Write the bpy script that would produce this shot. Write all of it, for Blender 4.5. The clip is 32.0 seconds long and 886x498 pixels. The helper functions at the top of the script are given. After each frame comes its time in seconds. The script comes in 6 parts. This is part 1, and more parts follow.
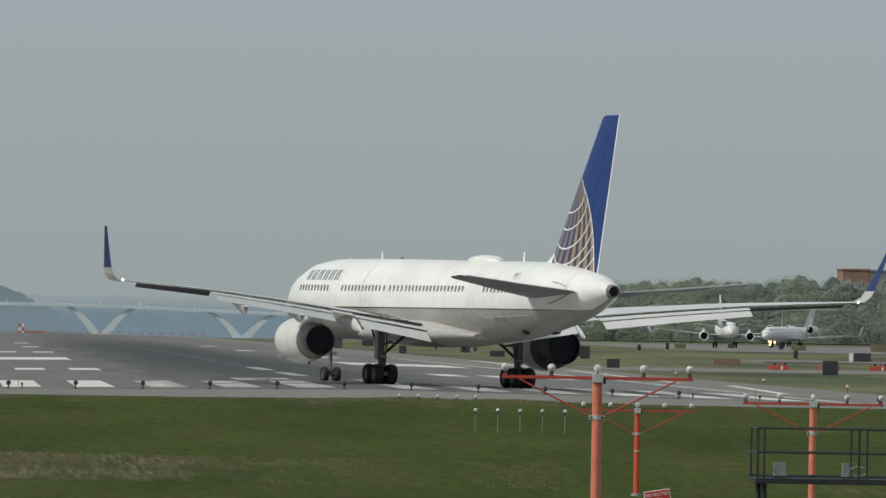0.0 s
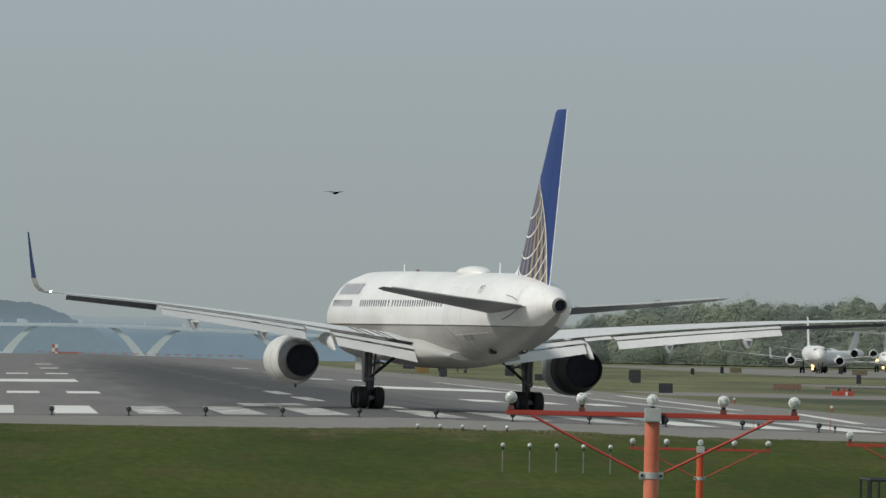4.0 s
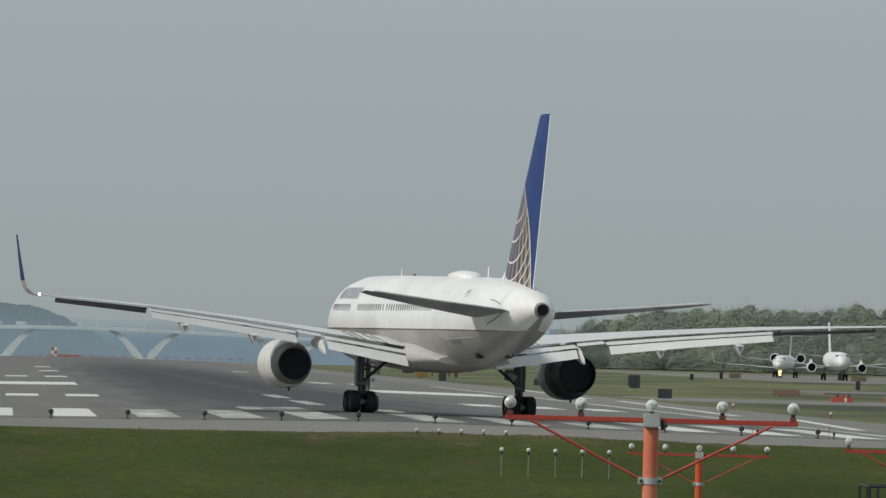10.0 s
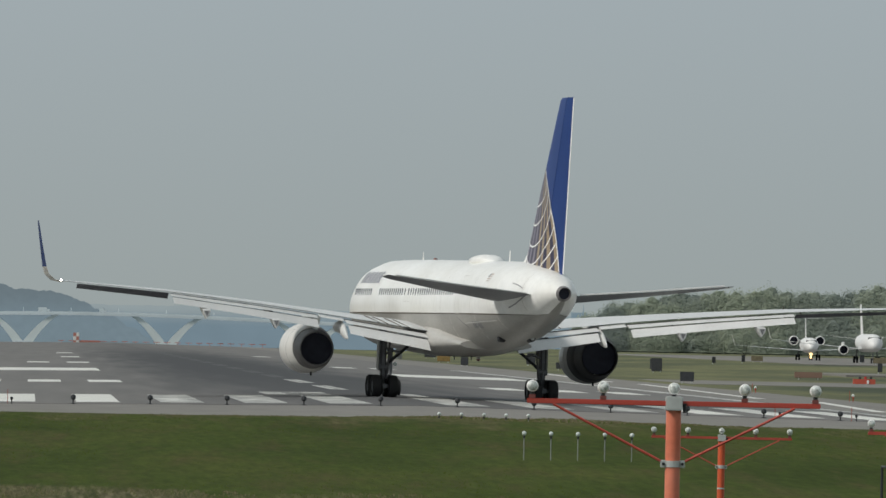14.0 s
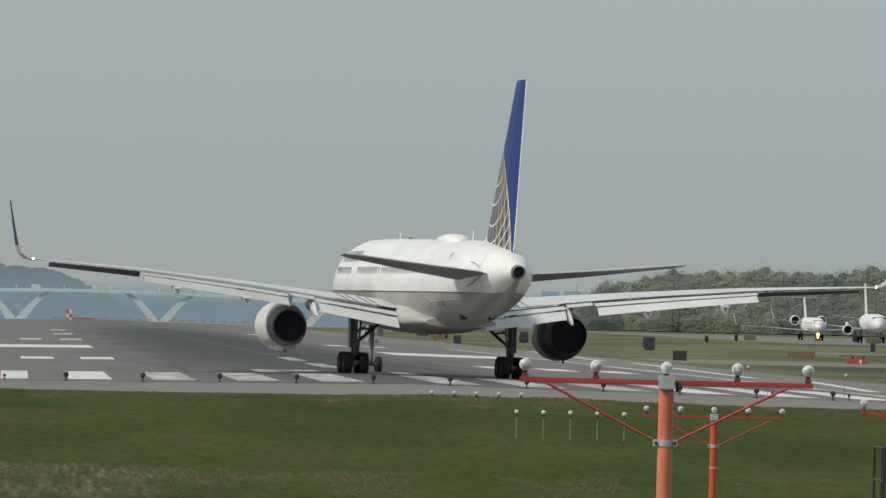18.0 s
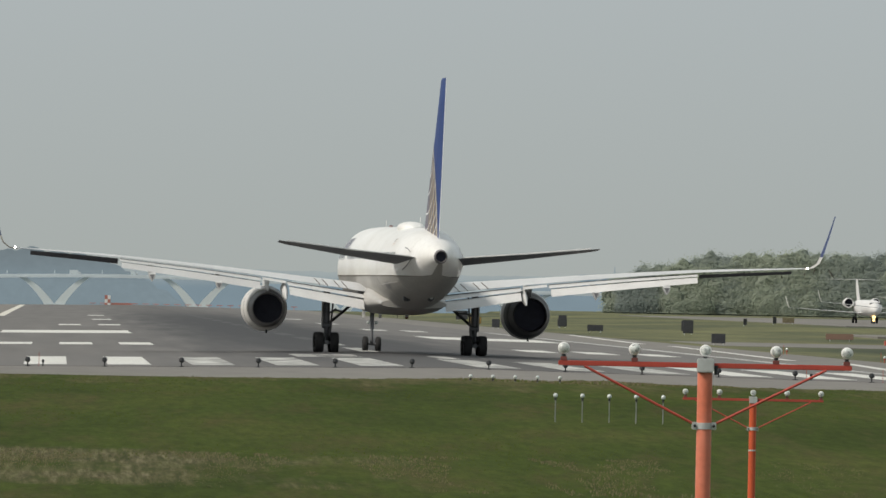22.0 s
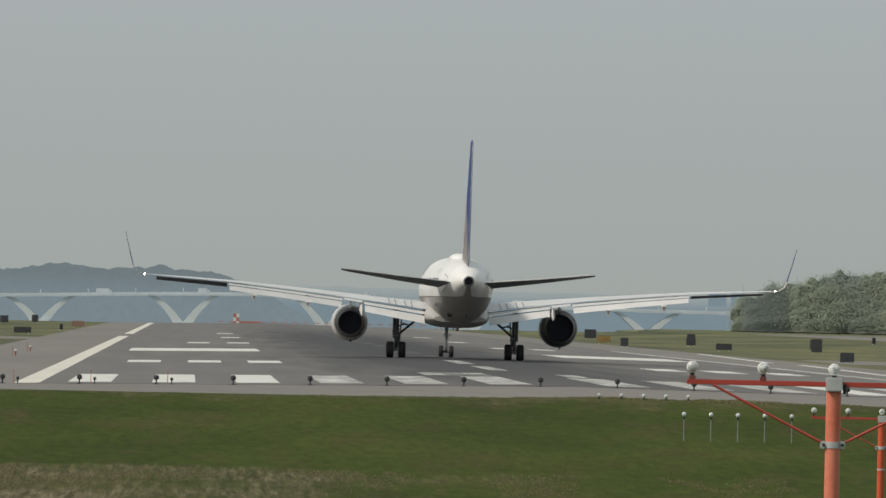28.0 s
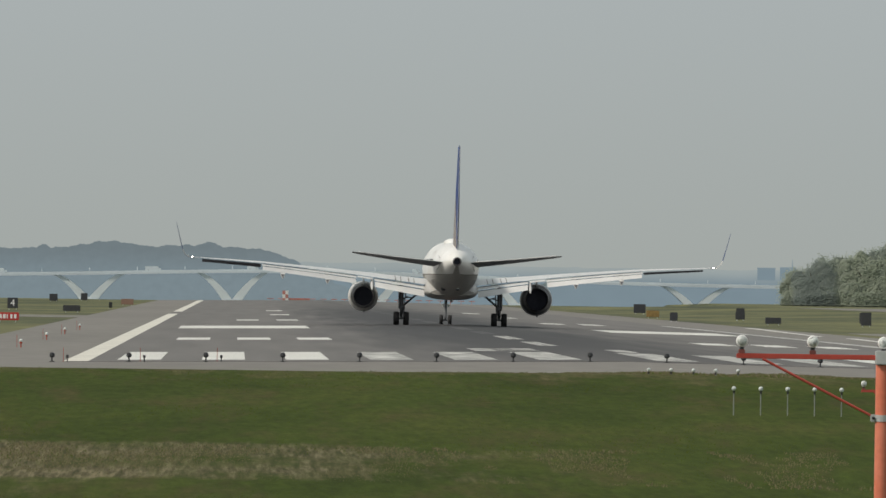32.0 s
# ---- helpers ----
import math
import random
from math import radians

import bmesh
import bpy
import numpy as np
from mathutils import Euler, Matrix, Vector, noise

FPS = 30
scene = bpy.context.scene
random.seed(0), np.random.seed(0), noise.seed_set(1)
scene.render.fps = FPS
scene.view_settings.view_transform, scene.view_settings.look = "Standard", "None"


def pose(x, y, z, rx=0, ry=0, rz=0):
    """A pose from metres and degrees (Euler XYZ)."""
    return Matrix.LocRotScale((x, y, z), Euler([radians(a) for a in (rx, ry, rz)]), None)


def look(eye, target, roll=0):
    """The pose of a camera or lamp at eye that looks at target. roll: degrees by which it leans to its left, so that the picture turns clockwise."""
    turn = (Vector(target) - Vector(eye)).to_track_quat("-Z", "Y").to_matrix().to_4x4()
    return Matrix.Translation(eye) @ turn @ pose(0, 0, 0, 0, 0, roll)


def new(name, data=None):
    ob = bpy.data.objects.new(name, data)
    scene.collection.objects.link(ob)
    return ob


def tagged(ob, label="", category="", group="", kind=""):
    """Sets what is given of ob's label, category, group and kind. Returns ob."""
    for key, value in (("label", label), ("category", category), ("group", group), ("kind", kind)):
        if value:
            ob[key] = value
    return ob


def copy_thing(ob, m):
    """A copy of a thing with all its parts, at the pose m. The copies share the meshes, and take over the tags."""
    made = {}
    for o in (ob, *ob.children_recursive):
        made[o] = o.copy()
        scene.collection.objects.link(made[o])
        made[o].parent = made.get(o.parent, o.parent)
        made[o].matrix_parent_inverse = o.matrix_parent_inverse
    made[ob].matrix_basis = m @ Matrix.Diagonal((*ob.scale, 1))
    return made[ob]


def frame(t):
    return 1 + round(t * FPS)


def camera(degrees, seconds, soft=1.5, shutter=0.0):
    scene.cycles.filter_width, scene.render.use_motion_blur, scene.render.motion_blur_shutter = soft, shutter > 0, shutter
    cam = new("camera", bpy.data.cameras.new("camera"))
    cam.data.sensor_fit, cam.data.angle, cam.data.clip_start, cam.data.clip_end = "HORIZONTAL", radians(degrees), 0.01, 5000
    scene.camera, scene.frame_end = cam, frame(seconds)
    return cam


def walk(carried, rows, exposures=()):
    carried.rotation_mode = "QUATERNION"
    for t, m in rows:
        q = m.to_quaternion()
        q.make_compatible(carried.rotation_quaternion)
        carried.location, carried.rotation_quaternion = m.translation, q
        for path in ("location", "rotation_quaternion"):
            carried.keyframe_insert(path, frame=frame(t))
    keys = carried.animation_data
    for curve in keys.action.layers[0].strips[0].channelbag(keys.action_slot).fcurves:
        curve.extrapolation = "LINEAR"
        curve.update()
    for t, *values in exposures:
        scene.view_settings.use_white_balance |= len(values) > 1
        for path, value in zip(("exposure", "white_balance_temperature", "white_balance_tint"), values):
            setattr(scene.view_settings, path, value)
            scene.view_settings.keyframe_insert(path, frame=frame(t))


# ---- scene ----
# seconds and aims: place, heading right of the runway's line, tilt up, roll
def aim(x, y, z, heading, tilt, roll):
    h, t = radians(heading), radians(tilt)
    way = Vector((math.sin(h) * math.cos(t), math.cos(h) * math.cos(t), math.sin(t)))
    return look((x, y, z), Vector((x, y, z)) + way, roll)


cam = camera(4.8507, 32.0, soft=1.5)
walk(cam, [
    (0.0, aim(-19.29, -477.01, 3.073, 2.6706, 0.4091, 0.993)),
    (0.5, aim(-18.88, -471.01, 3.044, 2.6855, 0.4018, 1.166)),
    (1.0, aim(-17.94, -455.01, 3.022, 2.5301, 0.4840, 1.164)),
    (1.5, aim(-16.91, -436.01, 3.020, 2.6255, 0.4524, 1.262)),
    (2.0, aim(-15.85, -420.01, 2.934, 2.4279, 0.4591, 1.198)),
    (2.5, aim(-15.64, -417.01, 2.914, 2.4569, 0.4798, 1.240)),
    (3.0, aim(-15.64, -417.01, 2.914, 2.4271, 0.6540, 1.137)),
    (3.5, aim(-15.64, -417.01, 2.914, 2.4263, 0.5602, 1.234)),
    (5.5, aim(-15.64, -417.01, 2.914, 2.2446, 0.5072, 1.121)),
    (6.0, aim(-15.64, -417.01, 2.914, 2.3418, 0.5098, 1.254)),
    (6.5, aim(-15.64, -417.01, 2.914, 2.3547, 0.4676, 1.142)),
    (7.0, aim(-15.64, -417.01, 2.914, 2.3709, 0.4544, 1.273)),
    (7.5, aim(-15.64, -417.01, 2.914, 2.3790, 0.2871, 1.396)),
    (8.0, aim(-15.64, -417.01, 2.914, 2.4307, 0.4231, 1.524)),
    (8.5, aim(-15.64, -417.01, 2.914, 2.5168, 0.4218, 1.475)),
    (9.0, aim(-15.64, -417.01, 2.914, 2.3478, 0.5994, 1.388)),
    (9.5, aim(-15.64, -417.01, 2.914, 2.3578, 0.5375, 1.506)),
    (10.0, aim(-15.64, -417.01, 2.914, 2.3885, 0.5559, 1.479)),
    (10.5, aim(-15.64, -417.01, 2.914, 2.4132, 0.4735, 1.364)),
    (11.0, aim(-15.64, -417.01, 2.914, 2.3639, 0.5899, 1.417)),
    (11.5, aim(-15.64, -417.01, 2.914, 2.3268, 0.4852, 1.385)),
    (12.0, aim(-15.64, -417.01, 2.914, 2.2870, 0.5442, 1.316)),
    (12.5, aim(-15.64, -417.01, 2.914, 2.3579, 0.4734, 1.531)),
    (13.0, aim(-15.64, -417.01, 2.914, 2.3097, 0.5321, 1.394)),
    (13.5, aim(-15.64, -417.01, 2.914, 2.3055, 0.5027, 1.348)),
    (14.0, aim(-15.64, -417.01, 2.914, 2.2727, 0.4658, 1.200)),
    (14.5, aim(-15.64, -417.01, 2.914, 2.3518, 0.4532, 1.198)),
    (16.5, aim(-15.64, -417.01, 2.914, 2.2332, 0.2858, 1.126)),
    (17.0, aim(-15.64, -417.01, 2.914, 2.3367, 0.3643, 1.286)),
    (17.5, aim(-15.64, -417.01, 2.914, 2.3604, 0.3606, 1.487)),
    (18.0, aim(-15.64, -417.01, 2.914, 2.3128, 0.3481, 1.394)),
    (18.5, aim(-15.64, -417.01, 2.914, 2.2758, 0.3640, 1.376)),
    (19.0, aim(-15.64, -417.01, 2.914, 2.1318, 0.3514, 1.217)),
    (19.5, aim(-15.64, -417.01, 2.914, 2.0538, 0.4878, 1.175)),
    (20.0, aim(-15.64, -417.01, 2.914, 2.0596, 0.3158, 1.093)),
    (20.5, aim(-15.64, -417.01, 2.914, 1.9522, 0.2732, 1.138)),
    (21.0, aim(-15.64, -417.01, 2.914, 2.0588, 0.1375, 0.939)),
    (21.5, aim(-15.64, -417.01, 2.914, 2.0743, 0.2314, 0.870)),
    (22.0, aim(-15.64, -417.01, 2.914, 2.1060, 0.2555, 1.143)),
    (22.5, aim(-15.64, -417.01, 2.914, 1.8356, 0.1480, 1.118)),
    (23.0, aim(-15.64, -417.01, 2.914, 1.7165, 0.0550, 0.973)),
    (23.5, aim(-15.64, -417.01, 2.914, 1.5893, 0.3332, 1.269)),
    (24.0, aim(-15.64, -417.01, 2.914, 1.5650, 0.3305, 1.630)),
    (24.5, aim(-15.64, -417.01, 2.914, 1.3854, 0.2469, 1.406)),
    (25.0, aim(-15.64, -417.01, 2.914, 1.3732, 0.2681, 1.432)),
    (25.5, aim(-15.64, -417.01, 2.914, 1.4193, 0.5022, 1.540)),
    (27.5, aim(-15.64, -417.01, 2.914, 1.2388, 0.3720, 1.265)),
    (28.0, aim(-15.64, -417.01, 2.914, 1.3990, 0.3429, 1.215)),
    (28.5, aim(-15.64, -417.01, 2.914, 1.5237, 0.2887, 1.261)),
    (29.0, aim(-15.64, -417.01, 2.914, 1.5749, 0.2896, 1.271)),
    (29.5, aim(-15.64, -417.01, 2.914, 1.3187, 0.3356, 1.245)),
    (30.0, aim(-15.64, -417.01, 2.914, 1.3503, 0.3873, 1.283)),
    (30.5, aim(-15.64, -417.01, 2.914, 1.2718, 0.4490, 1.351)),
    (31.0, aim(-15.64, -417.01, 2.914, 1.2712, 0.2184, 1.084)),
    (31.5, aim(-15.64, -417.01, 2.914, 1.2147, 0.3200, 1.010)),
    (32.0, aim(-15.64, -417.01, 2.914, 1.1345, 0.2061, 0.849)),
], exposures=[(0, 0.0, 6400, 10), (13, 0.02, 6420, 10), (14.5, 0.03, 6450, 10), (17, 0.11, 6500, 10), (20, 0.12, 6600, 11), (22, 0.24, 6750, 12), (23, 0.31, 6800, 12), (24, 0.13, 6800, 12), (25, 0.18, 6800, 12), (28, 0.12, 6800, 12), (32, 0.16, 6800, 12)])

# ---- sky, sun and exposure ----
world = bpy.data.worlds.new("hazy_sky")
scene.world = world
world.use_nodes = True
wn = world.node_tree.nodes
wl = world.node_tree.links
wn.clear()
sky = wn.new("ShaderNodeTexSky")
sky.sky_type = "NISHITA"
sky.sun_disc = False
sky.sun_elevation = radians(43)
sky.sun_rotation = radians(248)
sky.air_density, sky.dust_density, sky.ozone_density = 1.0, 6.0, 1.0
sky_bg = wn.new("ShaderNodeBackground")
sky_bg.inputs["Strength"].default_value = 0.05
haze_bg = wn.new("ShaderNodeBackground")
# haze: browner at the horizon, paler and bluer with height
sky_at = wn.new("ShaderNodeTexCoord")
sky_xyz = wn.new("ShaderNodeSeparateXYZ")
sky_rise = wn.new("ShaderNodeMapRange")
sky_rise.inputs["From Max"].default_value = 0.034
haze_ramp = wn.new("ShaderNodeValToRGB")
haze_ramp.color_ramp.elements[0].color = (0.346, 0.388, 0.382, 1)
haze_ramp.color_ramp.elements[1].color = (0.384, 0.440, 0.462, 1)
wl.new(sky_at.outputs["Generated"], sky_xyz.inputs[0])
wl.new(sky_xyz.outputs["Z"], sky_rise.inputs["Value"])
wl.new(sky_rise.outputs[0], haze_ramp.inputs["Fac"])
wl.new(haze_ramp.outputs[0], haze_bg.inputs["Color"])
haze_bg.inputs["Strength"].default_value = 1.0
sky_mix = wn.new("ShaderNodeMixShader")
sky_mix.inputs["Fac"].default_value = 0.9
sky_out = wn.new("ShaderNodeOutputWorld")
wl.new(sky.outputs["Color"], sky_bg.inputs["Color"])
wl.new(sky_bg.outputs[0], sky_mix.inputs[1])
wl.new(haze_bg.outputs[0], sky_mix.inputs[2])
wl.new(sky_mix.outputs[0], sky_out.inputs["Surface"])

sun_data = bpy.data.lights.new("sun", "SUN")
sun_data.energy = 2.45
sun_data.angle = radians(8)
sun_data.color = (1.0, 0.95, 0.87)
sun = new("sun", sun_data)
SUN_AZ, SUN_EL = radians(-112), radians(43)
sun.matrix_world = look((math.sin(SUN_AZ) * math.cos(SUN_EL) * 100, math.cos(SUN_AZ) * math.cos(SUN_EL) * 100, math.sin(SUN_EL) * 100), (0, 0, 0))


# ---- materials ----
def mat(name, color, rough=0.6, metal=0.0, vary=0.12, scale=3.0, fine=0.0, bump=0.0, glow=0.0, coat=0.0, second=None, stretch=None, per_object=0.0):
    """A procedural surface: broad blotches, fine grain, a little relief."""
    m = bpy.data.materials.new(name)
    m.use_nodes = True
    n, l = m.node_tree.nodes, m.node_tree.links
    b = n["Principled BSDF"]
    b.inputs["Roughness"].default_value = rough
    b.inputs["Metallic"].default_value = metal
    b.inputs["Coat Weight"].default_value = coat
    tc = n.new("ShaderNodeTexCoord")
    mp = n.new("ShaderNodeMapping")
    l.new(tc.outputs["Object"], mp.inputs["Vector"])
    if stretch:
        mp.inputs["Scale"].default_value = stretch
    big = n.new("ShaderNodeTexNoise")
    big.inputs["Scale"].default_value = scale
    big.inputs["Detail"].default_value = 5
    l.new(mp.outputs[0], big.inputs["Vector"])
    grain = n.new("ShaderNodeTexNoise")
    grain.inputs["Scale"].default_value = scale * 14
    grain.inputs["Detail"].default_value = 3
    l.new(mp.outputs[0], grain.inputs["Vector"])
    ramp = n.new("ShaderNodeValToRGB")
    lo = [c * (1 - vary) for c in color]
    hi = [min(1, c * (1 + vary)) for c in (second or color)]
    ramp.color_ramp.elements[0].position, ramp.color_ramp.elements[1].position = 0.32, 0.68
    ramp.color_ramp.elements[0].color, ramp.color_ramp.elements[1].color = (*lo, 1), (*hi, 1)
    l.new(big.outputs["Fac"], ramp.inputs["Fac"])
    last = ramp.outputs["Color"]
    if fine:
        mr = n.new("ShaderNodeMapRange")
        mr.inputs["From Min"].default_value, mr.inputs["From Max"].default_value = 0.3, 0.7
        mr.inputs["To Min"].default_value, mr.inputs["To Max"].default_value = 1 - fine, 1 + fine
        l.new(grain.outputs["Fac"], mr.inputs["Value"])
        mul = n.new("ShaderNodeVectorMath")
        mul.operation = "MULTIPLY"
        l.new(last, mul.inputs[0])
        l.new(mr.outputs[0], mul.inputs[1])
        last = mul.outputs[0]
    if per_object:
        info = n.new("ShaderNodeObjectInfo")
        pr = n.new("ShaderNodeMapRange")
        pr.inputs["To Min"].default_value, pr.inputs["To Max"].default_value = 1 - per_object, 1 + per_object
        l.new(info.outputs["Random"], pr.inputs["Value"])
        pm = n.new("ShaderNodeVectorMath")
        pm.operation = "MULTIPLY"
        l.new(last, pm.inputs[0])
        l.new(pr.outputs[0], pm.inputs[1])
        last = pm.outputs[0]
    l.new(last, b.inputs["Base Color"])
    if bump:
        bp = n.new("ShaderNodeBump")
        bp.inputs["Strength"].default_value = bump
        bp.inputs["Distance"].default_value = 0.02
        l.new(grain.outputs["Fac"], bp.inputs["Height"])
        l.new(bp.outputs[0], b.inputs["Normal"])
    if glow:
        b.inputs["Emission Color"].default_value = (*color, 1)
        b.inputs["Emission Strength"].default_value = glow
    return m


WHITE = mat("white_aircraft_paint", (0.84, 0.83, 0.79), 0.34, vary=0.06, scale=0.5, fine=0.045, coat=0.25, stretch=(1, 0.5, 0.35), second=(0.86, 0.86, 0.84))
BELLY = mat("grey_belly_paint", (0.345, 0.335, 0.31), 0.4, vary=0.14, scale=0.9, fine=0.08, stretch=(1, 0.25, 1))
FAIRING = mat("fairing_paint", (0.43, 0.42, 0.395), 0.42, vary=0.1, scale=0.5, fine=0.06, stretch=(1, 0.25, 1))
STRIPE = mat("dark_cheatline", (0.10, 0.08, 0.06), 0.5)
WINGTOP = mat("wing_grey_paint", (0.60, 0.61, 0.61), 0.42, vary=0.07, scale=0.6, fine=0.05, stretch=(1, 0.3, 1))
FLAPPAINT = mat("flap_grey_paint", (0.61, 0.61, 0.60), 0.42, vary=0.06, scale=0.8, fine=0.05)
COVE = mat("dark_flap_gap", (0.045, 0.047, 0.055), 0.7)
# grey tailplane metal, darkened further to stand for its shaded underside
STABSHADE = mat("shade_darkened_tailplane_metal", (0.17, 0.175, 0.19), 0.42, metal=0.2, vary=0.1, scale=0.6, fine=0.05)
# near-black stands for the shade beneath the outer wing
AILERONSHADE = mat("aileron_painted_shade", (0.07, 0.072, 0.085), 0.6, vary=0.1)
BLUE = mat("deep_blue_tail_paint", (0.010, 0.042, 0.19), 0.5, vary=0.06, scale=0.5)
GOLD = mat("pale_gold_paint", (0.33, 0.255, 0.17), 0.4, vary=0.08)
LILAC = mat("lilac_grey_paint", (0.20, 0.18, 0.215), 0.4, vary=0.08)
SLATE = mat("slate_blue_paint", (0.05, 0.048, 0.09), 0.4, vary=0.08)
# the tail's blue, darkened part-way to the left blade's shade
WINGLETBLUE = mat("shade_darkened_winglet_blue", (0.012, 0.030, 0.12), 0.5, vary=0.06)
LINEWHITE = mat("white_line_paint", (0.82, 0.82, 0.80), 0.4, vary=0.03)
NAVY = mat("dark_navy_letter_paint", (0.045, 0.055, 0.13), 0.4)
GREYMARK = mat("faded_grey_marking", (0.22, 0.22, 0.23), 0.5)
GLASSDARK = mat("dark_window_glass", (0.19, 0.195, 0.20), 0.12, vary=0.05)
NACELLE = mat("nacelle_paint", (0.66, 0.65, 0.62), 0.35, vary=0.06, scale=0.8, fine=0.05, coat=0.2)
SEAM = mat("panel_seam_grey", (0.62, 0.61, 0.58), 0.5)
FLAGTAN = mat("faded_flag_paint", (0.45, 0.36, 0.31), 0.5)
JETWHITE = mat("dull_white_jet_paint", (0.72, 0.72, 0.71), 0.4, vary=0.05, fine=0.03)
HOTMETAL = mat("heat_stained_metal", (0.19, 0.18, 0.178), 0.5, metal=0.3, vary=0.18, scale=2)
# near-black colour stands for the shade on the right-hand engine
SHADEMETAL = mat("shade_darkened_metal", (0.10, 0.097, 0.10), 0.5, metal=0.2, vary=0.2, scale=2)
SOOT = mat("sooty_exhaust_interior", (0.034, 0.036, 0.052), 0.85)
TYRE = mat("tyre_rubber", (0.018, 0.018, 0.019), 0.8, vary=0.15, bump=0.2)
RIM = mat("wheel_rim_metal", (0.13, 0.13, 0.135), 0.5, metal=0.5)
STRUT = mat("gear_strut_grey", (0.17, 0.175, 0.185), 0.45, metal=0.3, vary=0.12)
DARKMETAL = mat("dark_metal", (0.035, 0.037, 0.04), 0.5, metal=0.3, vary=0.15)
LAMPLIT = mat("lit_white_lamp", (1.0, 0.95, 0.85), 0.3, glow=9.0)
LAMPWARM = mat("lit_landing_lamp", (1.0, 0.68, 0.30), 0.3, glow=1.9)
BEACON = mat("lit_red_beacon", (1.0, 0.30, 0.22), 0.3, glow=9.0)
BEACONOFF = mat("unlit_red_beacon_glass", (0.20, 0.12, 0.11), 0.2)
ORANGE = mat("weathered_orange_paint", (0.66, 0.165, 0.085), 0.38, vary=0.08, scale=1.2, fine=0.06, second=(0.70, 0.24, 0.16))
POSTRED = mat("red_orange_post_paint", (0.60, 0.10, 0.035), 0.42, vary=0.1, scale=1.2, fine=0.06)
REDBAR = mat("red_orange_bar_paint", (0.46, 0.066, 0.045), 0.5, vary=0.1, scale=2, fine=0.05)
OLDRED = mat("dull_red_block_paint", (0.20, 0.06, 0.05), 0.6)
OLDSTEEL = mat("weathered_steel", (0.26, 0.27, 0.26), 0.6, metal=0.2, vary=0.15, scale=4)
GALV = mat("galvanised_steel", (0.58, 0.60, 0.59), 0.45, metal=0.4, vary=0.12, scale=6)
LENSGLASS = mat("ribbed_lens_glass", (0.40, 0.43, 0.42), 0.2, vary=0.35, scale=28, second=(0.62, 0.65, 0.63))
LAMPGLASS = mat("pale_lamp_glass", (0.62, 0.66, 0.64), 0.15, vary=0.2, scale=16)
REDPAINT = mat("red_sign_paint", (0.50, 0.035, 0.03), 0.5, vary=0.1)
HILLWALL = mat("grey_office_wall", (0.20, 0.20, 0.21), 0.8, vary=0.06, scale=0.2)
BRIGHTORANGE = mat("faded_orange_plastic", (0.36, 0.06, 0.03), 0.5, vary=0.1)
BLACKSIGN = mat("black_sign_panel", (0.040, 0.042, 0.048), 0.6, vary=0.15)
# pale bridge concrete, its colours blued to stand for distance haze
PIERHAZE = mat("haze_tinted_pier_concrete", (0.62, 0.67, 0.66), 0.8, vary=0.05, scale=0.05)
BRIDGEHAZE = mat("haze_tinted_bridge_tone", (0.56, 0.62, 0.64), 0.8, vary=0.06, scale=0.05)
BRICK = mat("brown_brick_wall", (0.26, 0.16, 0.12), 0.8, vary=0.1, scale=0.3)
BLDGLASS = mat("building_window_glass", (0.10, 0.12, 0.14), 0.2)
FADEDRED = mat("faded_red_panel", (0.44, 0.17, 0.14), 0.6, vary=0.12)
OCHRE = mat("faded_ochre_paint", (0.26, 0.17, 0.06), 0.8, vary=0.2)
TANBOX = mat("dusty_tan_paint", (0.17, 0.145, 0.09), 0.8, vary=0.2)
BARK = mat("tree_bark", (0.09, 0.075, 0.06), 0.9, vary=0.2)
FEATHER = mat("dark_bird_feathers", (0.014, 0.014, 0.015), 0.8)
MARKING = mat("worn_white_runway_paint", (0.62, 0.62, 0.58), 0.7, vary=0.13, scale=0.5, fine=0.12)
WORNMARK = mat("scuffed_runway_paint", (0.20, 0.20, 0.19), 0.75, vary=0.15, scale=0.9, fine=0.15, second=(0.5, 0.5, 0.47), stretch=(1, 0.25, 1))
RUBBED = mat("rubber_blackened_paint", (0.062, 0.062, 0.062), 0.75, vary=0.2, scale=0.5, fine=0.1)
EDGEPAINT = mat("worn_edge_line_paint", (0.62, 0.60, 0.53), 0.7, vary=0.12, scale=0.4, fine=0.1)


